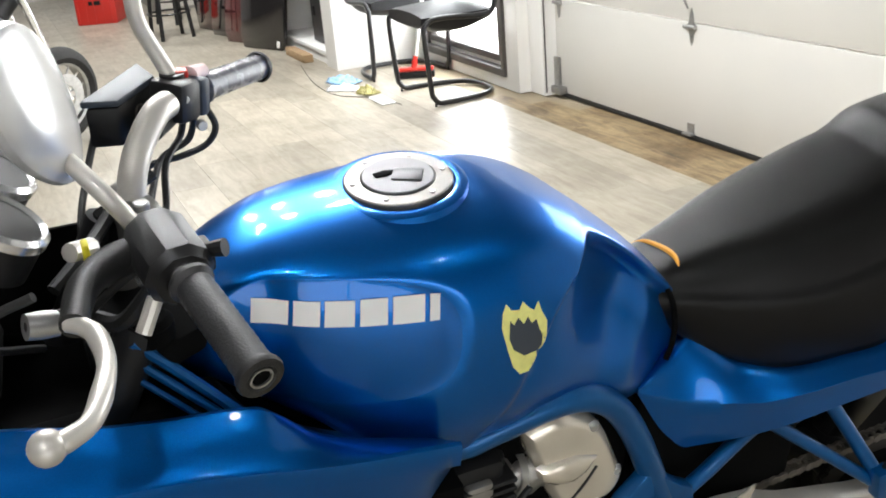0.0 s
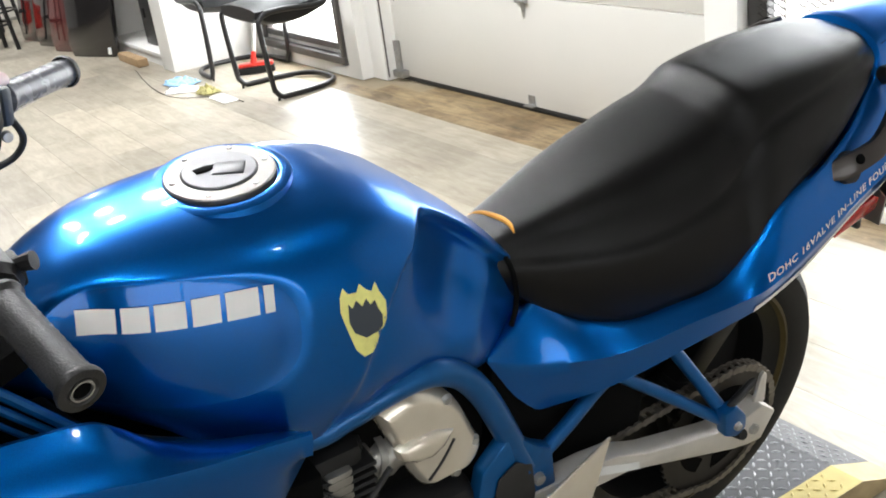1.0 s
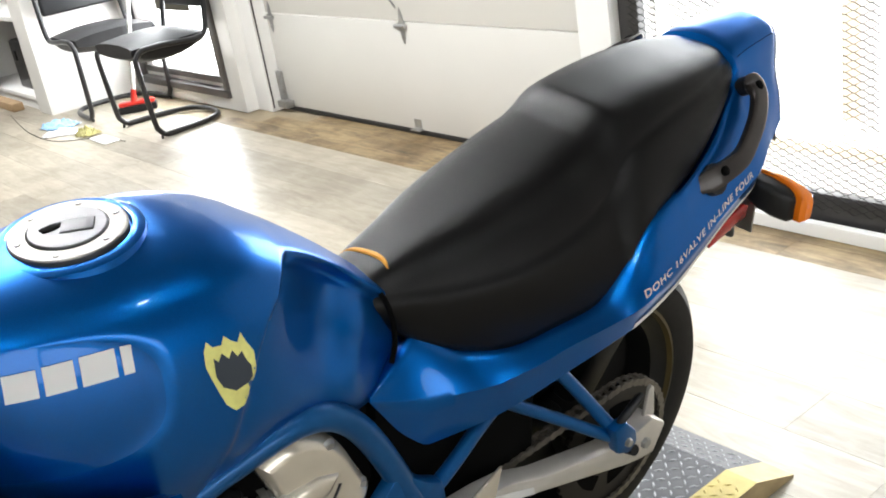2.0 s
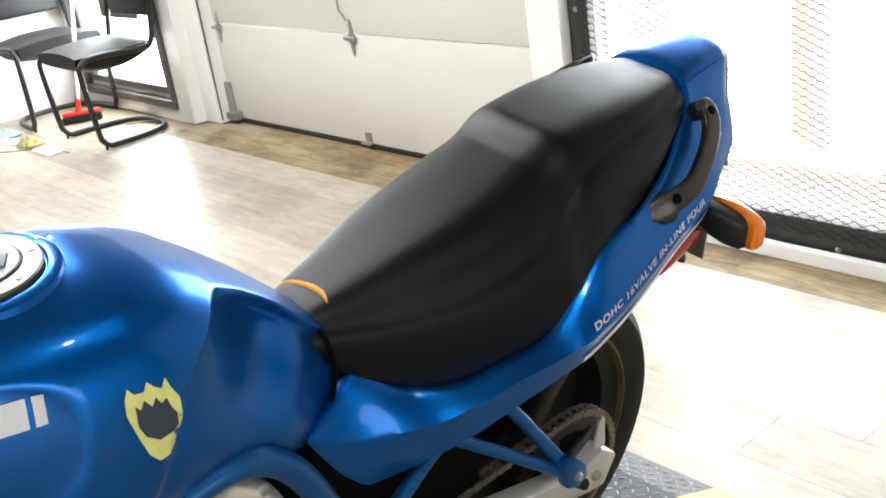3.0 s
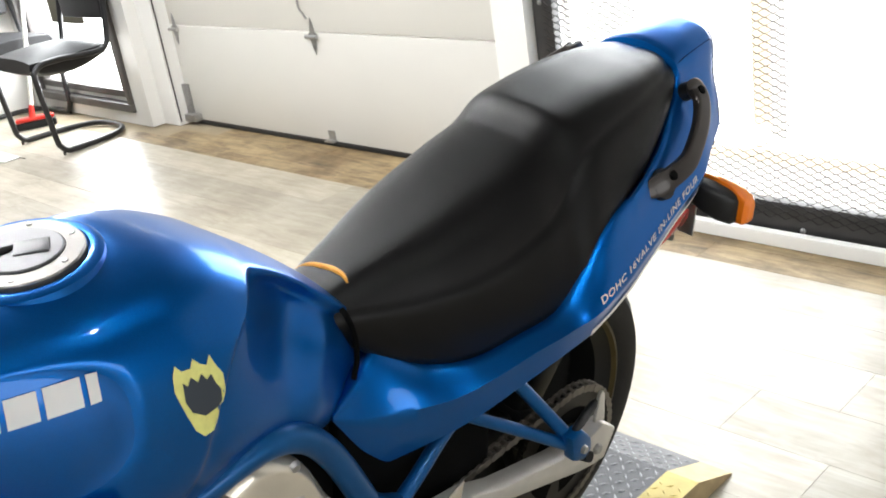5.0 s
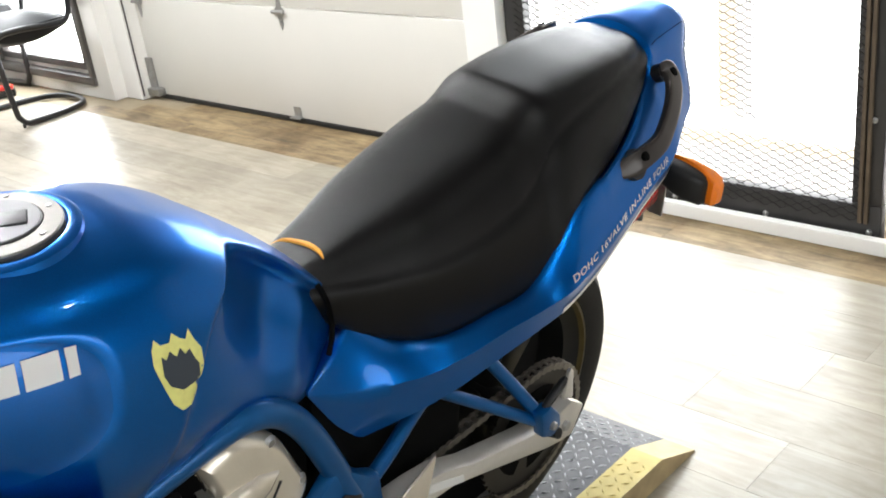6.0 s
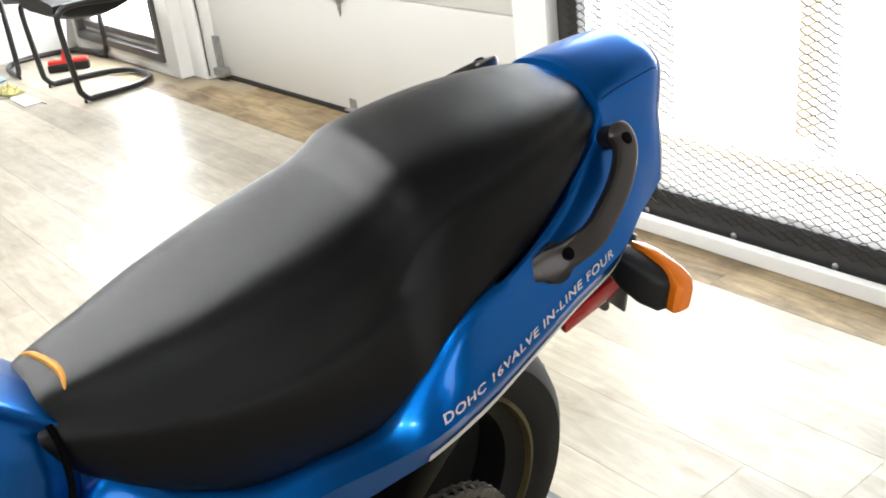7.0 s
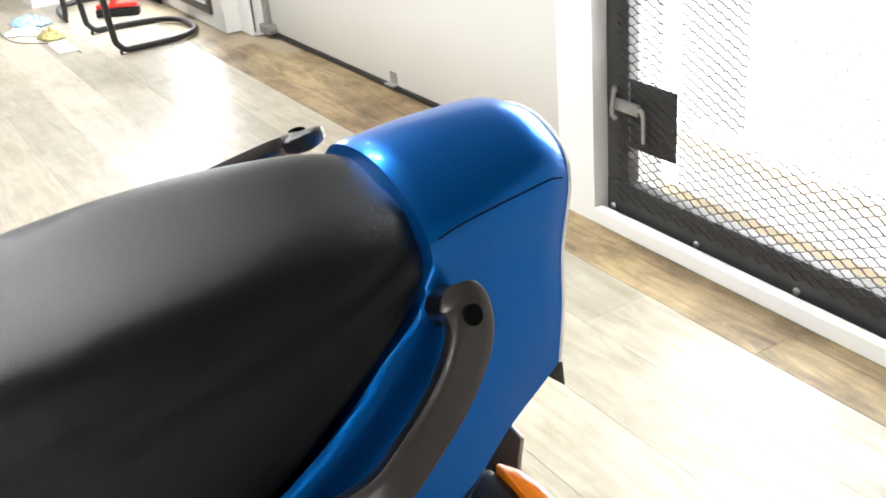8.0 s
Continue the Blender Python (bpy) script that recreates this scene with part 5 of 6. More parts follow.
part("master_cylinder", tube([(-0.165, -0.590, 1.03), (-0.205, -0.560, 1.03)], 0.016, 12), BLACK_PLASTIC, res)
blev = spline([(-0.21, -0.60, 1.030), (-0.262, -0.545, 1.010), (-0.30, -0.495, 0.998), (-0.32, -0.470, 0.995)], 5)
part("brake_lever", tube(blev, 0.0065, 10), SILVER, bike, "silver brake lever")
for pts in (((-0.20, -0.535, 1.02), (-0.205, -0.545, 0.99), (-0.19, -0.58, 0.978), (-0.12, -0.61, 0.955)),
            ((-0.19, -0.55, 1.02), (-0.195, -0.555, 1.0), (-0.16, -0.58, 0.985), (-0.10, -0.60, 0.95), (-0.06, -0.66, 0.93)),
            ((-0.205, -0.522, 1.03), (-0.20, -0.513, 1.003), (-0.20, -0.526, 0.983), (-0.20, -0.555, 0.974), (-0.195, -0.60, 0.968), (-0.14, -0.64, 0.95)),
            ((-0.20, -0.635, 1.04), (-0.17, -0.66, 0.99), (-0.11, -0.68, 0.96), (-0.06, -0.69, 0.90)),
            ((0.11, -0.64, 1.04), (0.09, -0.68, 1.0), (0.05, -0.70, 0.95), (0.02, -0.70, 0.88)),
            ((0.165, -0.735, 1.062), (0.15, -0.77, 1.04), (0.10, -0.78, 0.98), (0.03, -0.74, 0.92))):
    part("control_cable", tube(spline(pts, 8), 0.004, 8), RUBBER, bike)
part("cable_tag", box((0.045, -0.690, 1.005), (0.060, -0.684, 1.035), 0.002), YELLOW_TAG, bike, "yellow tag on a cable")


def mirror(stem, centre, axis, normal, tall, wide, thick):
    """An oval silver mirror on a bent stem; axis is its long way."""
    st = part("mirror", tube(spline(stem, 6), thick, 12), SILVER, bike, "silver handlebar mirror on a bent stem")
    n = Vector(normal).normalized()
    a = Vector(axis)
    a = (a - n * a.dot(n)).normalized()
    b = a.cross(n)
    m = Matrix(((b.x, a.x, n.x, centre[0]), (b.y, a.y, n.y, centre[1]), (b.z, a.z, n.z, centre[2]), (0, 0, 0, 1))) @ Matrix.Diagonal((wide, tall, 1, 1))
    for name, profile, mat in (("mirror_shell", [(0.97, 0.004), (1.0, 0.0), (0.97, -0.006), (0.85, -0.011), (0.5, -0.016), (0, -0.018)], MIRROR_SHELL),
                               ("mirror_glass", [(0.965, 0.0035), (0.0, 0.0045)], MIRROR)):
        bm = lathe(profile, None, 40)
        for v in bm.verts:
            v.co.x *= 1.0 + 0.24 * v.co.y   # narrower towards the stem
        bm.transform(m)
        part(name, bm, mat, st)
    part("mirror_clamp", tube([Vector(stem[0]) - Vector((0, 0, 0.016)), Vector(stem[0]) + Vector((0, 0, 0.010))], 0.014, 12), BLACK_PLASTIC, st)


mirror(((0.075, -0.632, 1.026), (0.052, -0.640, 1.034), (0.050, -0.651, 1.055), (0.042, -0.664, 1.074), (0.008, -0.684, 1.092)), (0.008, -0.703, 1.142), (0.05, -0.047, 0.148), (-0.50, -0.85, -0.10), 0.084, 0.054, 0.0085)
mirror(((-0.206, -0.552, 1.062), (-0.214, -0.560, 1.083), (-0.216, -0.568, 1.102), (-0.217, -0.577, 1.125), (-0.218, -0.580, 1.146), (-0.224, -0.580, 1.18), (-0.245, -0.586, 1.25)), (-0.27, -0.59, 1.30), (-0.3, 0, 1), (-0.1, 0.98, 0.0), 0.075, 0.05, 0.009)

# instrument pods and the dark front
for x in (0.045, -0.055):
    part("pod_bezel", lathe([(0.036, 0.0125), (0.040, 0.016), (0.044, 0.012), (0.044, 0.004), (0.0425, 0.004)], Matrix.Translation((x, -0.755, 1.06)) @ pose(0, 0, 0, -35), 32), CHROME, bike, "chromed instrument bezel")
for a, b, r, mat in (((0.085, -0.672, 1.03), (0.10, -0.69, 1.02), 0.010, GALV), ((0.06, -0.70, 1.00), (0.085, -0.705, 0.985), 0.008, GREY_CAST), ((0.14, -0.645, 1.02), (0.15, -0.66, 0.995), 0.007, SILVER), ((0.02, -0.68, 1.01), (0.04, -0.70, 1.02), 0.009, SILVER)):
    part("cable_fitting", tube([a, b], r, 10), mat, bike)
part("wire_loom", tube(spline([(0.12, -0.64, 1.02), (0.105, -0.67, 0.98), (0.07, -0.69, 0.965), (0.03, -0.72, 0.95)], 6), 0.008, 8), RUBBER, bike, "taped wiring loom")
part("wire_loom", tube(spline([(-0.12, -0.60, 1.0), (-0.10, -0.64, 0.985), (-0.04, -0.68, 0.975), (0.0, -0.72, 0.96)], 6), 0.007, 8), RUBBER, bike, "taped wiring loom")
part("ignition_switch", lathe([(0.0, 0.016), (0.014, 0.016), (0.019, 0.012), (0.019, -0.02)], Matrix.Translation((0.0, -0.655, 0.97)), 20), GREY_CAST, bike, "key ignition switch")
part("instrument_pod", lathe([(0.0, 0.012), (0.036, 0.012), (0.042, 0.006), (0.042, -0.03), (0.0, -0.045)], Matrix.Translation((0.045, -0.755, 1.06)) @ pose(0, 0, 0, -35), 28), BLACK_PLASTIC, bike, "black instrument pod")
part("instrument_pod", lathe([(0.0, 0.012), (0.036, 0.012), (0.042, 0.006), (0.042, -0.03), (0.0, -0.045)], Matrix.Translation((-0.055, -0.755, 1.06)) @ pose(0, 0, 0, -35), 28), BLACK_PLASTIC, bike, "black instrument pod")
part("headlamp_shell", lathe([(0.0, -0.09), (0.06, -0.075), (0.085, -0.03), (0.09, 0.02), (0.0, 0.04)], Matrix.Translation((0, -0.86, 0.93)) @ pose(0, 0, 0, 90), 32), CAVITY, bike, "black headlamp shell")
# solid fillers: the front's deep shade drawn as near-black blocks
part("front_filler", box((-0.15, -0.86, 0.60), (0.125, -0.605, 0.840), 0.01), CAVITY, bike, "near-black filler block for shade behind the fairing")
part("far_side_filler", box((-0.132, -0.86, 0.60), (-0.126, -0.60, 0.955), 0.002), CAVITY, bike, "near-black filler sheet hiding the far fairing")
part("near_side_filler", extrude_outline([(-0.86, 0.88), (-0.60, 0.885), (-0.575, 0.84), (-0.50, 0.77), (-0.42, 0.74), (-0.42, 0.60), (-0.86, 0.60)], 0.085, 0.115, 0, 0.004), CAVITY, bike, "near-black filler plate for shade inside the fairing")
for k in range(3):
    dz = 0.021 * k
    part("frame_stripe", tube(spline([(0.115, -0.668, 0.964 - dz), (0.117, -0.627, 0.914 - dz), (0.117, -0.585, 0.858 - 0.8 * dz)], 4), 0.0055 - 0.0012 * k, 8), BLUE_FRAME, bike)

# front wheel
FM = Matrix.Translation((0, -1.04, 0.305)) @ pose(0, 0, 0, 0, 90)
fw = part("front_wheel", lathe([(0.03, -0.05), (0.03, 0.05), (0.0, 0.05)], FM, 24), DARK, bike)
part("tyre", lathe([(0.215, -0.045), (0.24, -0.058), (0.265, -0.056), (0.288, -0.035), (0.298, 0.0), (0.288, 0.035), (0.265, 0.056), (0.24, 0.058), (0.215, 0.045)], FM, 56), TYRE, fw)
part("rim", lathe([(0.218, -0.048), (0.205, -0.048), (0.19, 0), (0.205, 0.048), (0.218, 0.048)], FM, 56), DARK, fw)
for k in range(3):
    part("spoke", merge(None, box((0.02, -0.03, -0.02), (0.20, 0.03, 0.02), 0.01), FM @ pose(0, 0, 0, 0, 0, 120 * k)), DARK, fw)
part("side_stand", tube([(0.10, -0.10, 0.32), (0.245, -0.06, 0.015)], 0.012, 10), DARK, bike, "side stand")

# ---------------------------------------------------------------- service platform
PH = 0.055
deck = thing("service_platform", pose(0, 0, 0), "low diamond plate service platform with worn yellow edge", "platform")
PX0, PX1, PXY, PY0, PYR, PY1 = -0.62, -0.015, -0.088, -1.75, 0.765, 0.888


def deck_z(y):
    return PH if y <= PYR else PH + (0.004 - PH) * (y - PYR) / (PY1 - PYR)


bm = grid([[(PX0, y, deck_z(y)), (PXY, y, deck_z(y))] for y in (PY0, PYR, PY1)])
part("deck_plate", bm, PLATE, deck, smooth=0)
bm = grid([[(PXY, y, deck_z(y)), (PX1, y, deck_z(y))] for y in (PY0, PYR)])
part("yellow_edge", bm, PLATE_YELLOW, deck, "worn yellow painted edge", smooth=0)
bm = grid([[(PXY, y, deck_z(y)), (PX1, y, deck_z(y))] for y in (PYR, PY1)])
part("ramp_edge", bm, RAMP_TAN, deck, "worn tan ramp edge", smooth=0)
bm = grid([[(PX1, y, deck_z(y)), (PX1, y, 0.0)] for y in (PY0, PYR, PY1)])
grid([[(PX0, y, 0.0), (PX0, y, deck_z(y))] for y in (PY0, PYR, PY1)], bm=bm)
grid([[(PX0, PY0, 0.0), (PX1, PY0, 0.0)], [(PX0, PY0, PH), (PX1, PY0, PH)]], bm=bm)
grid([[(PX0, PY1, 0.0), (PX1, PY1, 0.0)], [(PX0, PY1, 0.004), (PX1, PY1, 0.004)]], bm=bm)
part("side_skirt", bm, PLATE_SIDE, deck, "dirty tan side skirt", smooth=0)


def lugs(x0, x1, y0, y1, mat):
    """Raised lozenges of the tread plate, alternately slanted."""
    verts, faces = [], []
    step = 0.022
    ny, nx = int((y1 - y0) / step), int((x1 - x0) / step)
    for iy in range(ny):
        for ix in range(nx):
            x, y = x0 + (ix + 0.5) * step, y0 + (iy + 0.5) * step
            a = radians(45 if (ix + iy) % 2 else -45)
            c, s = math.cos(a), math.sin(a)
            z = deck_z(y)
            dz = 0.0 if y <= PYR else (deck_z(y + 0.01) - z) / 0.01
            i = len(verts)
            for u, v, h in ((-0.0102, 0, 0), (0, -0.0027, 0), (0.0102, 0, 0), (0, 0.0027, 0), (-0.006, 0, 0.0020), (0, -0.0012, 0.0024), (0.006, 0, 0.0020), (0, 0.0012, 0.0024)):
                dx, dy = u * c - v * s, u * s + v * c
                verts.append((x + dx, y + dy, z + dz * dy + h + 0.0002))
            for k in range(4):
                faces.append((i + k, i + (k + 1) % 4, i + 4 + (k + 1) % 4, i + 4 + k))
            faces.append((i + 4, i + 5, i + 6, i + 7))
    me = bpy.data.meshes.new("tread_lug")
    me.from_pydata(verts, [], faces)
    me.materials.append(mat)
    for p in me.polygons:
        p.use_smooth = True
    ob = new("tread_lug", me)
    ob.parent = deck
    tagged(ob, kind="stuff")


lugs(PX0, PXY, PY0, PY1 - 0.005, LUG_STEEL)
lugs(PXY, PX1, PY0, PYR - 0.01, PLATE_YELLOW)

# ---------------------------------------------------------------- chairs and clutter by the window


def chair():
    c = thing("cantilever_chair", pose(0, 0, 0), "black cantilever chair with tubular frame and leather seat", "chair", "chairs by the window")
    w, r = 0.265, 0.0155
    base = []
    for s in (1, -1):
        leg = [(s * w, 0.06, 0.487), (s * w, 0.0, 0.482), (s * w, -0.04, 0.455), (s * w, -0.052, 0.40), (s * (w - 0.002), -0.034, 0.10), (s * (w - 0.003), -0.020, 0.050), (s * (w - 0.004), 0.012, 0.020), (s * (w - 0.005), 0.06, 0.0165)]
        base.append(leg + [(s * (w - 0.012), 0.18, 0.0165), (s * (w - 0.035), 0.29, 0.0165), (s * (w - 0.085), 0.37, 0.0165), (s * (w - 0.16), 0.41, 0.0165)])
    full = spline(base[0] + [(0, 0.42, 0.0165)] + base[1][::-1], 5)
    part("base_tube", tube(full, r, 12), CHAIR_BLACK, c)
    for s in (1, -1):
        up = spline([(s * w, 0.055, 0.487), (s * w, 0.12, 0.486), (s * w, 0.31, 0.474), (s * w, 0.375, 0.50), (s * w, 0.40, 0.60), (s * (w - 0.01), 0.45, 0.88)], 5)
        part("seat_tube", tube(up, r, 12), CHAIR_BLACK, c)
        part("foot_cap", tube([(s * (w - 0.004), -0.012, 0.0), (s * (w - 0.004), -0.012, 0.02)], 0.008, 8), CHAIR_BLACK, c)
    rows = []
    for k in range(13):
        y = -0.055 + 0.43 * k / 12
        z = 0.474 - 0.012 * math.sin(math.pi * k / 12)
        th = 0.13 * math.sin(math.pi * (0.07 + 0.86 * k / 12)) ** 0.55
        row = [(x * 0.25, y, z + 0.012 + th * 0.52 * (1 - abs(x) ** 3 * 0.7)) for x in (-1, -0.94, -0.8, -0.4, 0, 0.4, 0.8, 0.94, 1)] + [(x * 0.24, y, z - th * 0.62 * (1 - abs(x) ** 4 * 0.5)) for x in (1, 0.8, 0.4, 0, -0.4, -0.8, -1)]
        rows.append(row)
    part("seat", grid(rows, closed=True, caps=True), CHAIR_SEAT, c, smooth=60)
    part("backrest", box((-0.24, 0.405, 0.62), (0.24, 0.445, 0.90), 0.018, 3), CHAIR_SEAT, c)
    return c


c1 = chair()
c1.matrix_basis = pose(-4.535, 1.485, 0)
c2 = copy_thing(c1, pose(-5.20, 1.70, 0, 0, 0, 90))

broom = thing("broom", pose(0, 0, 0), "broom with white handle and red head against the window", "broom")
part("handle", tube([(-5.10, 1.70, 0.13), (-5.07, 1.93, 1.25)], 0.012, 10), SHELF_WHITE, broom, "white broom handle")
part("head", merge(None, box((-0.11, -0.025, 0.045), (0.11, 0.025, 0.07), 0.008), pose(-5.10, 1.70, 0, 0, 0, 62)), RED_PLASTIC, broom, "red plastic broom head")
part("socket", tube([(-5.102, 1.685, 0.065), (-5.10, 1.70, 0.14)], [0.02, 0.015], 10), RED_PLASTIC, broom)
part("bristles", merge(None, box((-0.115, -0.03, 0.004), (0.115, 0.03, 0.044), 0.004), pose(-5.10, 1.70, 0, 0, 0, 62)), DARK, broom)


def rag(name, x, y, sx, sy, h, mat, label, seed, rz=0):
    """A crumpled cloth."""
    rows = []
    n = 26
    for i in range(n + 1):
        row = []
        for j in range(n + 1):
            u, v = i / n * 2 - 1, j / n * 2 - 1
            rad = max(abs(u), abs(v))
            q = Vector((u * 2.2 + seed, v * 2.2, seed * 0.7))
            zz = h * (1 - rad ** 2) * (0.35 + 0.9 * abs(noise.noise(q))) + h * 0.5 * max(0, noise.noise(q * 2.3)) + 0.004
            wob = 1 + 0.25 * noise.noise(Vector((u * 1.3, v * 1.3, seed)))
            row.append((u * sx * wob * (1 - 0.18 * abs(v)), v * sy * wob * (1 - 0.2 * abs(u)), max(0.003, zz)))
        rows.append(row)
    bm = grid(rows)
    ob = part(name, bm, mat, smooth=80)
    ob.matrix_world = pose(x, y, 0, 0, 0, rz)
    sol = ob.modifiers.new("thick", 'SOLIDIFY')
    sol.thickness = 0.003
    return tagged(ob, label, "cloth")


rag("blue_rag", -5.33, 1.27, 0.13, 0.085, 0.05, BLUE_CLOTH, "crumpled light blue cloth on the floor", 1.3, 20)
rag("white_rag", -5.12, 1.20, 0.11, 0.07, 0.035, WHITE_CLOTH, "crumpled white cloth on the floor", 4.1, 50)
rag("olive_rag", -4.90, 1.29, 0.075, 0.065, 0.05, OLIVE_CLOTH, "crumpled olive green cloth on the floor", 7.7, 10)
cord = part("cord", tube(spline([(-6.1, 1.22, 0.005), (-5.7, 1.15, 0.005), (-5.3, 1.10, 0.005), (-4.95, 1.12, 0.005), (-4.7, 1.30, 0.005), (-4.45, 1.33, 0.005)], 8), 0.0022, 8), RUBBER)
tagged(cord, "thin black cable lying on the floor", "cable")
tray = part("dust_pan", box((-4.76, 1.24, 0.0), (-4.52, 1.33, 0.008), 0.003), SHELF_WHITE)
tagged(tray, "flat white strip lying on the floor", "strip")

# shelf, case and boards beyond the chairs
shelf = thing("shelf_unit", pose(0, 0, 0), "white painted built-in shelf unit", "shelf")
part("side_panel", box((-5.95, 1.37, 0), (-5.72, 1.984, 2.4), 0.004), SHELF_WHITE, shelf)
part("side_panel", box((-7.30, 1.37, 0), (-7.24, 1.984, 2.4), 0.004), SHELF_WHITE, shelf)
for z in (0.09, 0.62, 1.15, 1.7):
    part("shelf_board", box((-7.239, 1.39, z - 0.03), (-5.951, 1.984, z), 0.003), SHELF_WHITE, shelf)
part("plinth", box((-7.239, 1.40, 0), (-5.951, 1.43, 0.059)), SHELF_WHITE, shelf)
case = thing("tool_case", pose(-6.32, 1.56, 0.09), "black hard plastic tool case on the shelf", "case")
part("body", box((-0.23, -0.09, 0), (0.23, 0.09, 0.34), 0.02, 3), BLACK_PLASTIC, case)
part("handle", tube(spline([(-0.07, -0.02, 0.335), (-0.06, -0.02, 0.38), (0.06, -0.02, 0.38), (0.07, -0.02, 0.335)], 5), 0.01, 8), BLACK_PLASTIC, case)
part("latch", box((-0.16, -0.1, 0.2), (-0.11, -0.085, 0.27), 0.004), DARK, case)
part("latch", box((0.11, -0.1, 0.2), (0.16, -0.085, 0.27), 0.004), DARK, case)
block = part("wood_block", box((-6.66, 1.27, 0), (-6.19, 1.345, 0.055), 0.004), WOOD_BLOCK)
tagged(block, "rough wooden block on the floor", "wood")


def leaning_panel(x, y, w, h, mat, label, rz, lean=-9):
    t = thing("body_panel", pose(x, y, 0, lean, 0, rz), label, "panel", "panels leaning by the shelf")
    pts = [(-w / 2 + 0.05, 0.0), (w / 2 - 0.04, 0.0), (w / 2, 0.06), (w / 2, h - 0.12), (w / 2 - 0.12, h), (-w / 2 + 0.1, h), (-w / 2, h - 0.15), (-w / 2, 0.08)]
    part("sheet", extrude_outline(pts, -0.015, 0.015, 1, 0.006), mat, t)
    part("tab", box((w / 2 - 0.09, -0.022, 0.02), (w / 2 - 0.055, -0.016, 0.07), 0.002), SHELF_WHITE, t)
    return t


leaning_panel(-7.05, 1.20, 0.55, 1.0, GLOSS_BLACK, "glossy black body panel leaning on the shelf", 24)
leaning_panel(-7.45, 1.16, 0.6, 1.1, GLOSS_RED, "glossy dark red body panel leaning on the shelf", 20)
leaning_panel(-7.95, 1.12, 0.55, 1.0, GLOSS_BLACK, "glossy black body panel leaning on the shelf", 16)
leaning_panel(-8.5, 1.08, 0.5, 1.05, GLOSS_BLACK, "glossy black body panel leaning on the shelf", 12)


def bar_stool(x, y, rz):
    t = thing("bar_stool", pose(x, y, 0, 0, 0, rz), "tall black metal stool", "stool", "stools")
    for a in range(4):
        q = radians(45 + 90 * a)
        part("leg", tube([(0.20 * math.cos(q), 0.20 * math.sin(q), 0), (0.13 * math.cos(q), 0.13 * math.sin(q), 0.70)], 0.018, 10), CHAIR_BLACK, t)
    part("seat", lathe([(0, 0.70), (0.17, 0.70), (0.18, 0.72), (0.17, 0.75), (0, 0.755)], None, 28), CHAIR_SEAT, t)
    part("foot_ring", tube([(0.182 * math.cos(2 * math.pi * k / 24), 0.182 * math.sin(2 * math.pi * k / 24), 0.22) for k in range(25)], 0.009, 8), CHAIR_BLACK, t)


bar_stool(-8.35, 0.72, 10)
bar_stool(-9.3, 0.95, 30)
crate = thing("plastic_crate", pose(-10.2, 0.35, 0, 0, 0, -20), "red plastic storage crate on the floor", "crate")
part("shell", box((-0.26, -0.2, 0), (0.26, 0.2, 0.28), 0.015), RED_PLASTIC, crate)
part("rim", box((-0.275, -0.215, 0.281), (0.275, 0.215, 0.31), 0.008), RED_PLASTIC, crate)
for k in range(5):
    part("rib", box((-0.24 + 0.11 * k, -0.2075, 0.02), (-0.222 + 0.11 * k, -0.2002, 0.275), 0.002), RED_PLASTIC, crate)
    part("rib", box((0.2602, -0.18 + 0.08 * k, 0.02), (0.2675, -0.165 + 0.08 * k, 0.275), 0.002), RED_PLASTIC, crate)
part("grip_slot", box((0.2602, -0.06, 0.19), (0.266, 0.06, 0.23), 0.002), DARK, crate)
part("grip_slot", box((-0.07, -0.206, 0.19), (0.07, -0.1995, 0.23), 0.002), DARK, crate)
cab = thing("metal_cabinet", pose(-11.2, 1.2, 0), "grey metal cabinet at the far end", "cabinet")
part("body", box((-0.5, -0.3, 0), (0.9, 0.5, 1.2), 0.01), GALV, cab)
part("door", box((0.901, -0.28, 0.03), (0.915, 0.48, 1.17), 0.004), SHELF_WHITE, cab)

# second motorcycle, parked further back
bike2 = thing("parked_motorcycle", pose(-4.95, -0.49, 0, 0, 8, 40) @ Matrix.Diagonal((0.87, 0.87, 0.87, 1)), "dark parked motorcycle with thin-spoked wheel", "motorcycle")
M2 = Matrix.Translation((0, 0, 0.31)) @ pose(0, 0, 0, 0, 90)
w2 = part("wheel", lathe([(0.03, -0.05), (0.03, 0.05), (0, 0.05)], M2, 20), DARK, bike2)
part("tyre", lathe([(0.215, -0.05), (0.25, -0.065), (0.285, -0.05), (0.305, -0.02), (0.31, 0), (0.305, 0.02), (0.285, 0.05), (0.25, 0.065), (0.215, 0.05)], M2, 48), TYRE, w2)
part("rim", lathe([(0.218, -0.05), (0.20, -0.04), (0.20, 0.04), (0.218, 0.05)], M2, 48), GALV, w2)
for k in range(14):
    part("spoke", merge(None, box((0.025, -0.006, 0.012), (0.205, 0.006, 0.024), 0.002, 1), M2 @ pose(0, 0, 0, 0, 0, 360 / 14 * k)), GALV, w2)
part("brake_disc", lathe([(0.08, 0.058), (0.15, 0.058), (0.15, 0.063), (0.08, 0.063)], M2, 40), GALV, w2)
for s in (-0.09, 0.09):
    part("fork_leg", tube([(s, 0, 0.31), (s, -0.30, 1.0)], 0.024, 12), CHROME, bike2)
part("frame", tube(spline([(0, -0.28, 0.95), (0, -0.55, 0.75), (0, -1.0, 0.65), (0, -1.35, 0.75)], 6), 0.05, 12), DARK, bike2)
part("engine", box((-0.2, -0.95, 0.2), (0.2, -0.45, 0.62), 0.05), DARK, bike2)
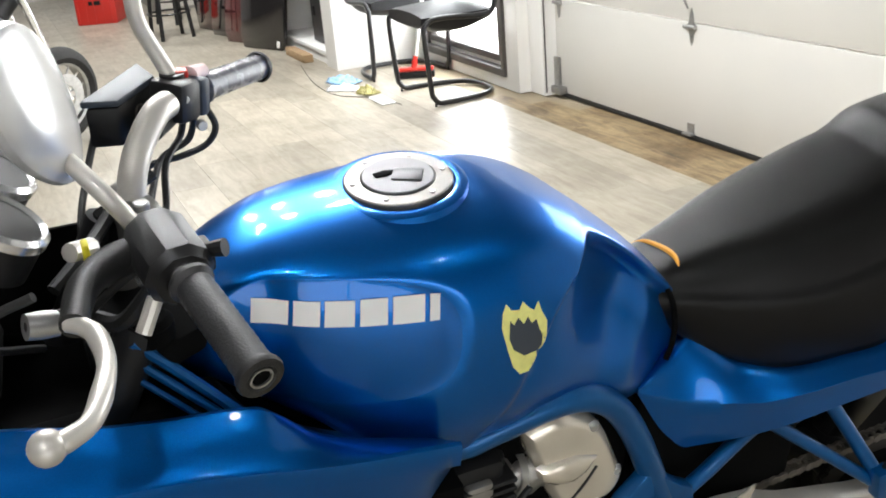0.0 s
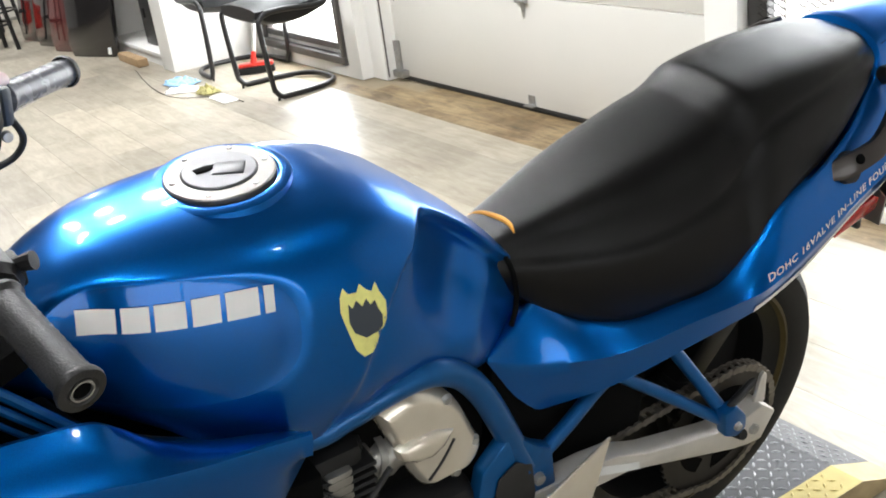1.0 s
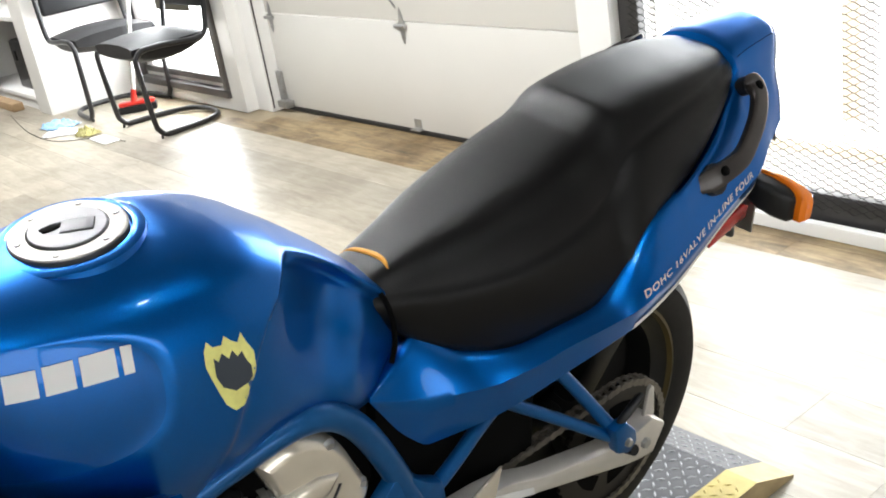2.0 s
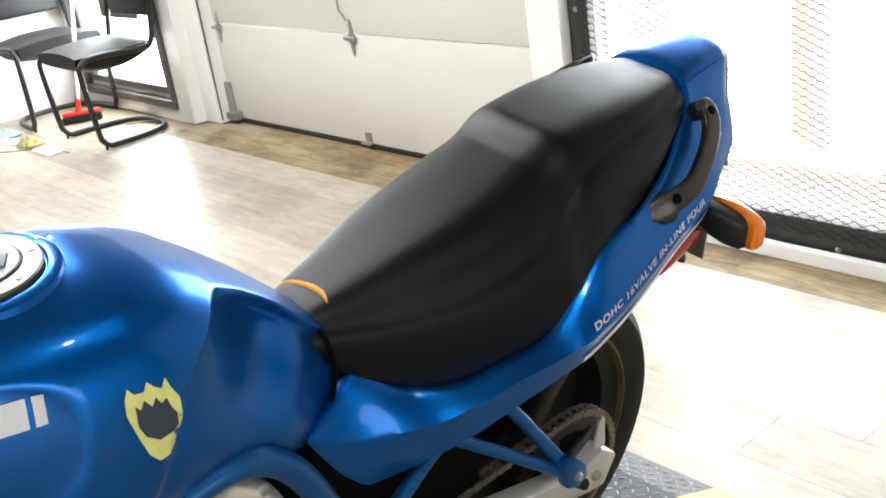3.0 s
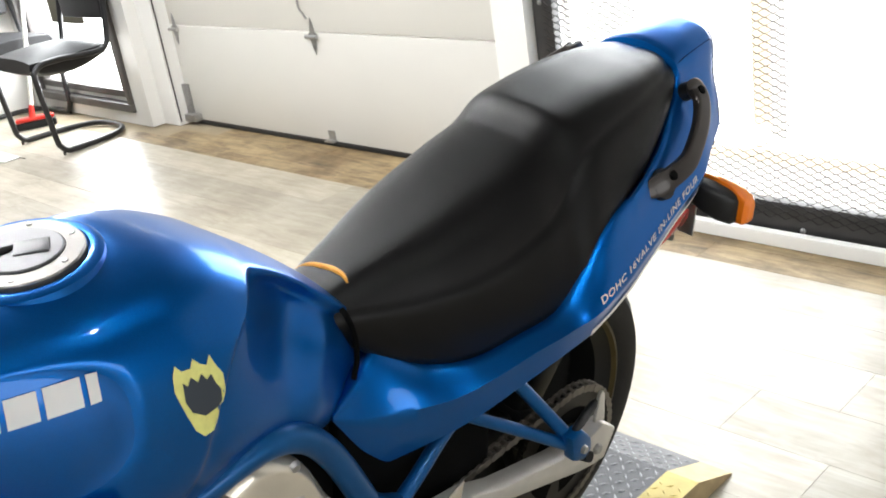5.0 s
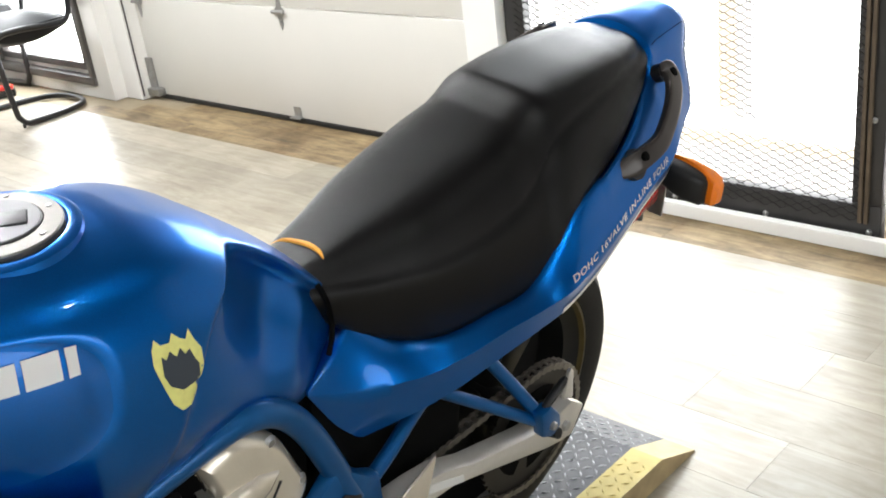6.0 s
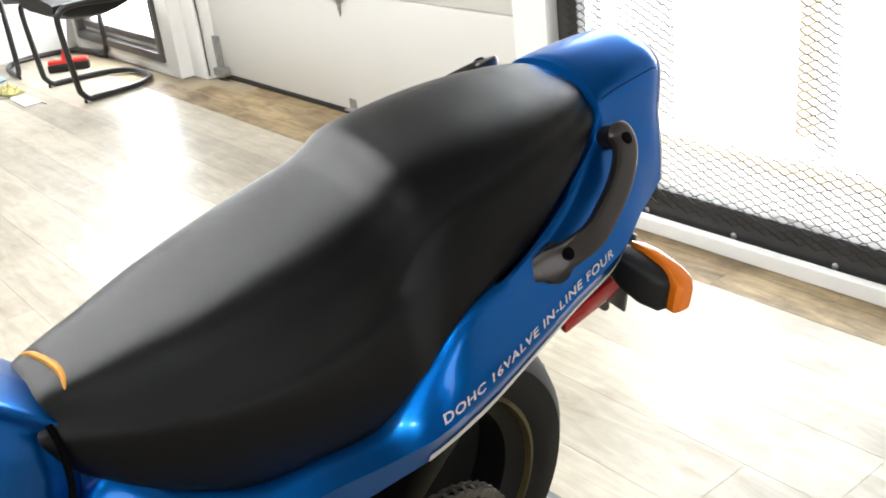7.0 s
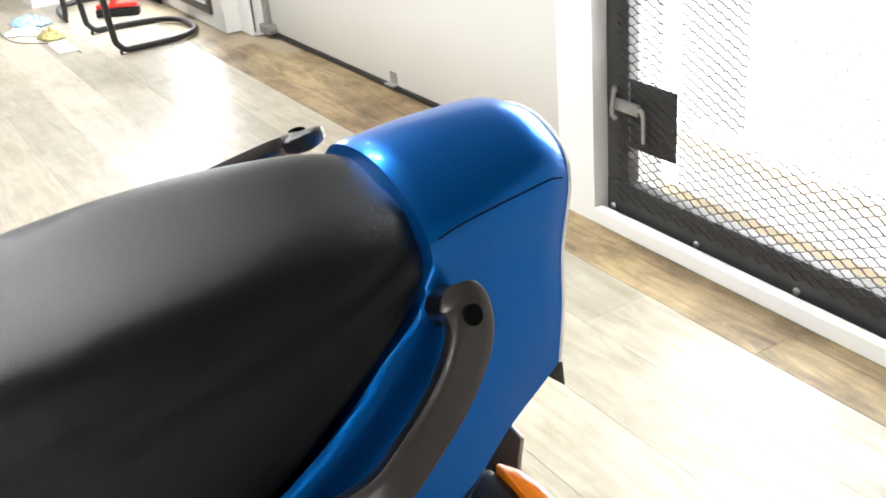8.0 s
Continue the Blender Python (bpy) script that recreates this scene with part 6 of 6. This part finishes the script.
part("tank", lathe([(0, 0.14), (0.1, 0.12), (0.15, 0.04), (0.14, -0.06), (0, -0.08)], Matrix.Translation((0, -0.65, 0.82)) @ Matrix.Diagonal((1, 2, 1, 1)), 28), GLOSS_BLACK, bike2)
part("handlebar", tube(spline([(0.36, -0.42, 1.05), (0.15, -0.34, 1.06), (0, -0.32, 1.02), (-0.15, -0.34, 1.06), (-0.36, -0.42, 1.05)], 5), 0.012, 10), CHROME, bike2)
M3 = Matrix.Translation((0, -1.45, 0.31)) @ pose(0, 0, 0, 0, 90)
part("wheel", lathe([(0.2, -0.05), (0.25, -0.07), (0.30, -0.03), (0.31, 0), (0.30, 0.03), (0.25, 0.07), (0.2, 0.05)], M3, 40), TYRE, bike2)

# ---------------------------------------------------------------- ceiling lamps


def ceiling_bulb(x, y, watts, shape, size, length=0.13):
    lamp = bpy.data.lights.new("ceiling_bulb", 'AREA')
    lamp.shape, lamp.size, lamp.size_y, lamp.energy, lamp.color = shape, size, length, watts, (0.975, 0.986, 1.0)
    new("ceiling_bulb", lamp).matrix_world = pose(x, y, 2.94)


def downlight(x, y, watts):
    t = thing("ceiling_lamp", pose(x, y, 2.999), "round white ceiling lamp", "lamp", "ceiling lamps")
    part("housing", lathe([(0.0, 0.0), (0.085, 0.0), (0.09, -0.012), (0.085, -0.05), (0.07, -0.05), (0.068, -0.02), (0.0, -0.02)], None, 28), SHELF_WHITE, t)
    part("diffuser", lathe([(0.066, -0.03), (0.05, -0.036), (0, -0.038)], None, 24), LAMP_GLOW, t, "glowing round diffuser")
    ceiling_bulb(x, y, watts, 'DISK', 0.13)


for x in (-1.70, -2.10):
    for y, watts in ((-0.75, 18), (-0.30, 21), (0.15, 20), (0.65, 15)):
        downlight(x, y, watts)
for x, y, watts in ((1.35, -1.45, 24), (2.70, -1.35, 36), (2.3, 0.75, 8), (-1.50, -0.90, 14), (-2.3, -0.8, 10),
                    (-3.40, 1.40, 12), (-4.95, -0.05, 75), (-7.4, 0.4, 95), (-9.9, 0.1, 60), (1.0, -3.2, 3)):
    downlight(x, y, watts)

# ---------------------------------------------------------------- floor boards


def plank_mesh(name, length, width):
    bm = box((0, 0, -0.006), (length, width, 0.0), 0.0)
    top = [e for e in bm.edges if all(v.co.z > -0.001 for v in e.verts)]
    bmesh.ops.bevel(bm, geom=top, offset=0.0003, segments=1, affect='EDGES')
    me = bpy.data.meshes.new(name)
    bm.to_mesh(me)
    bm.free()
    return me


PW, PL = 0.192, 1.28
rng = random.Random(5)
full = plank_mesh("plank", PL - 0.0006, PW - 0.0006)
full.materials.append(OAK)
near, rest = 0, bmesh.new()
row = 0
y = 1.79 - PW
while y > -5:
    x = -13 - rng.random() * PL
    while x < 3.8:
        if -7.5 < x < 0.6 and -0.9 < y and near < 290:
            ob = new("plank", full)
            ob.location = (x, y, 0)
            ob.parent = floor
            near += 1
        else:
            box((x, y, -0.006), (min(x + PL, 3.79) - 0.0006, y + PW - 0.0006, 0.0), bm=rest)
        x += PL
    y -= PW
ob = part("far_plank", rest, OAK, floor, smooth=0)
tagged(ob, kind="stuff")
old = plank_mesh("old_plank", 0.899, 0.1145)
old.materials.append(OLD_OAK)
# worn boards by the door; by the gate their brown stands for shade
for k in range(3):
    x = -4.262 if k < 1 else -4.262 + 0.3 * k
    while x < 3.7:
        ob = new("old_plank", old)
        ob.location = (x, 1.792 + 0.1155 * k, -0.001)
        ob.parent = floor
        x += 0.9
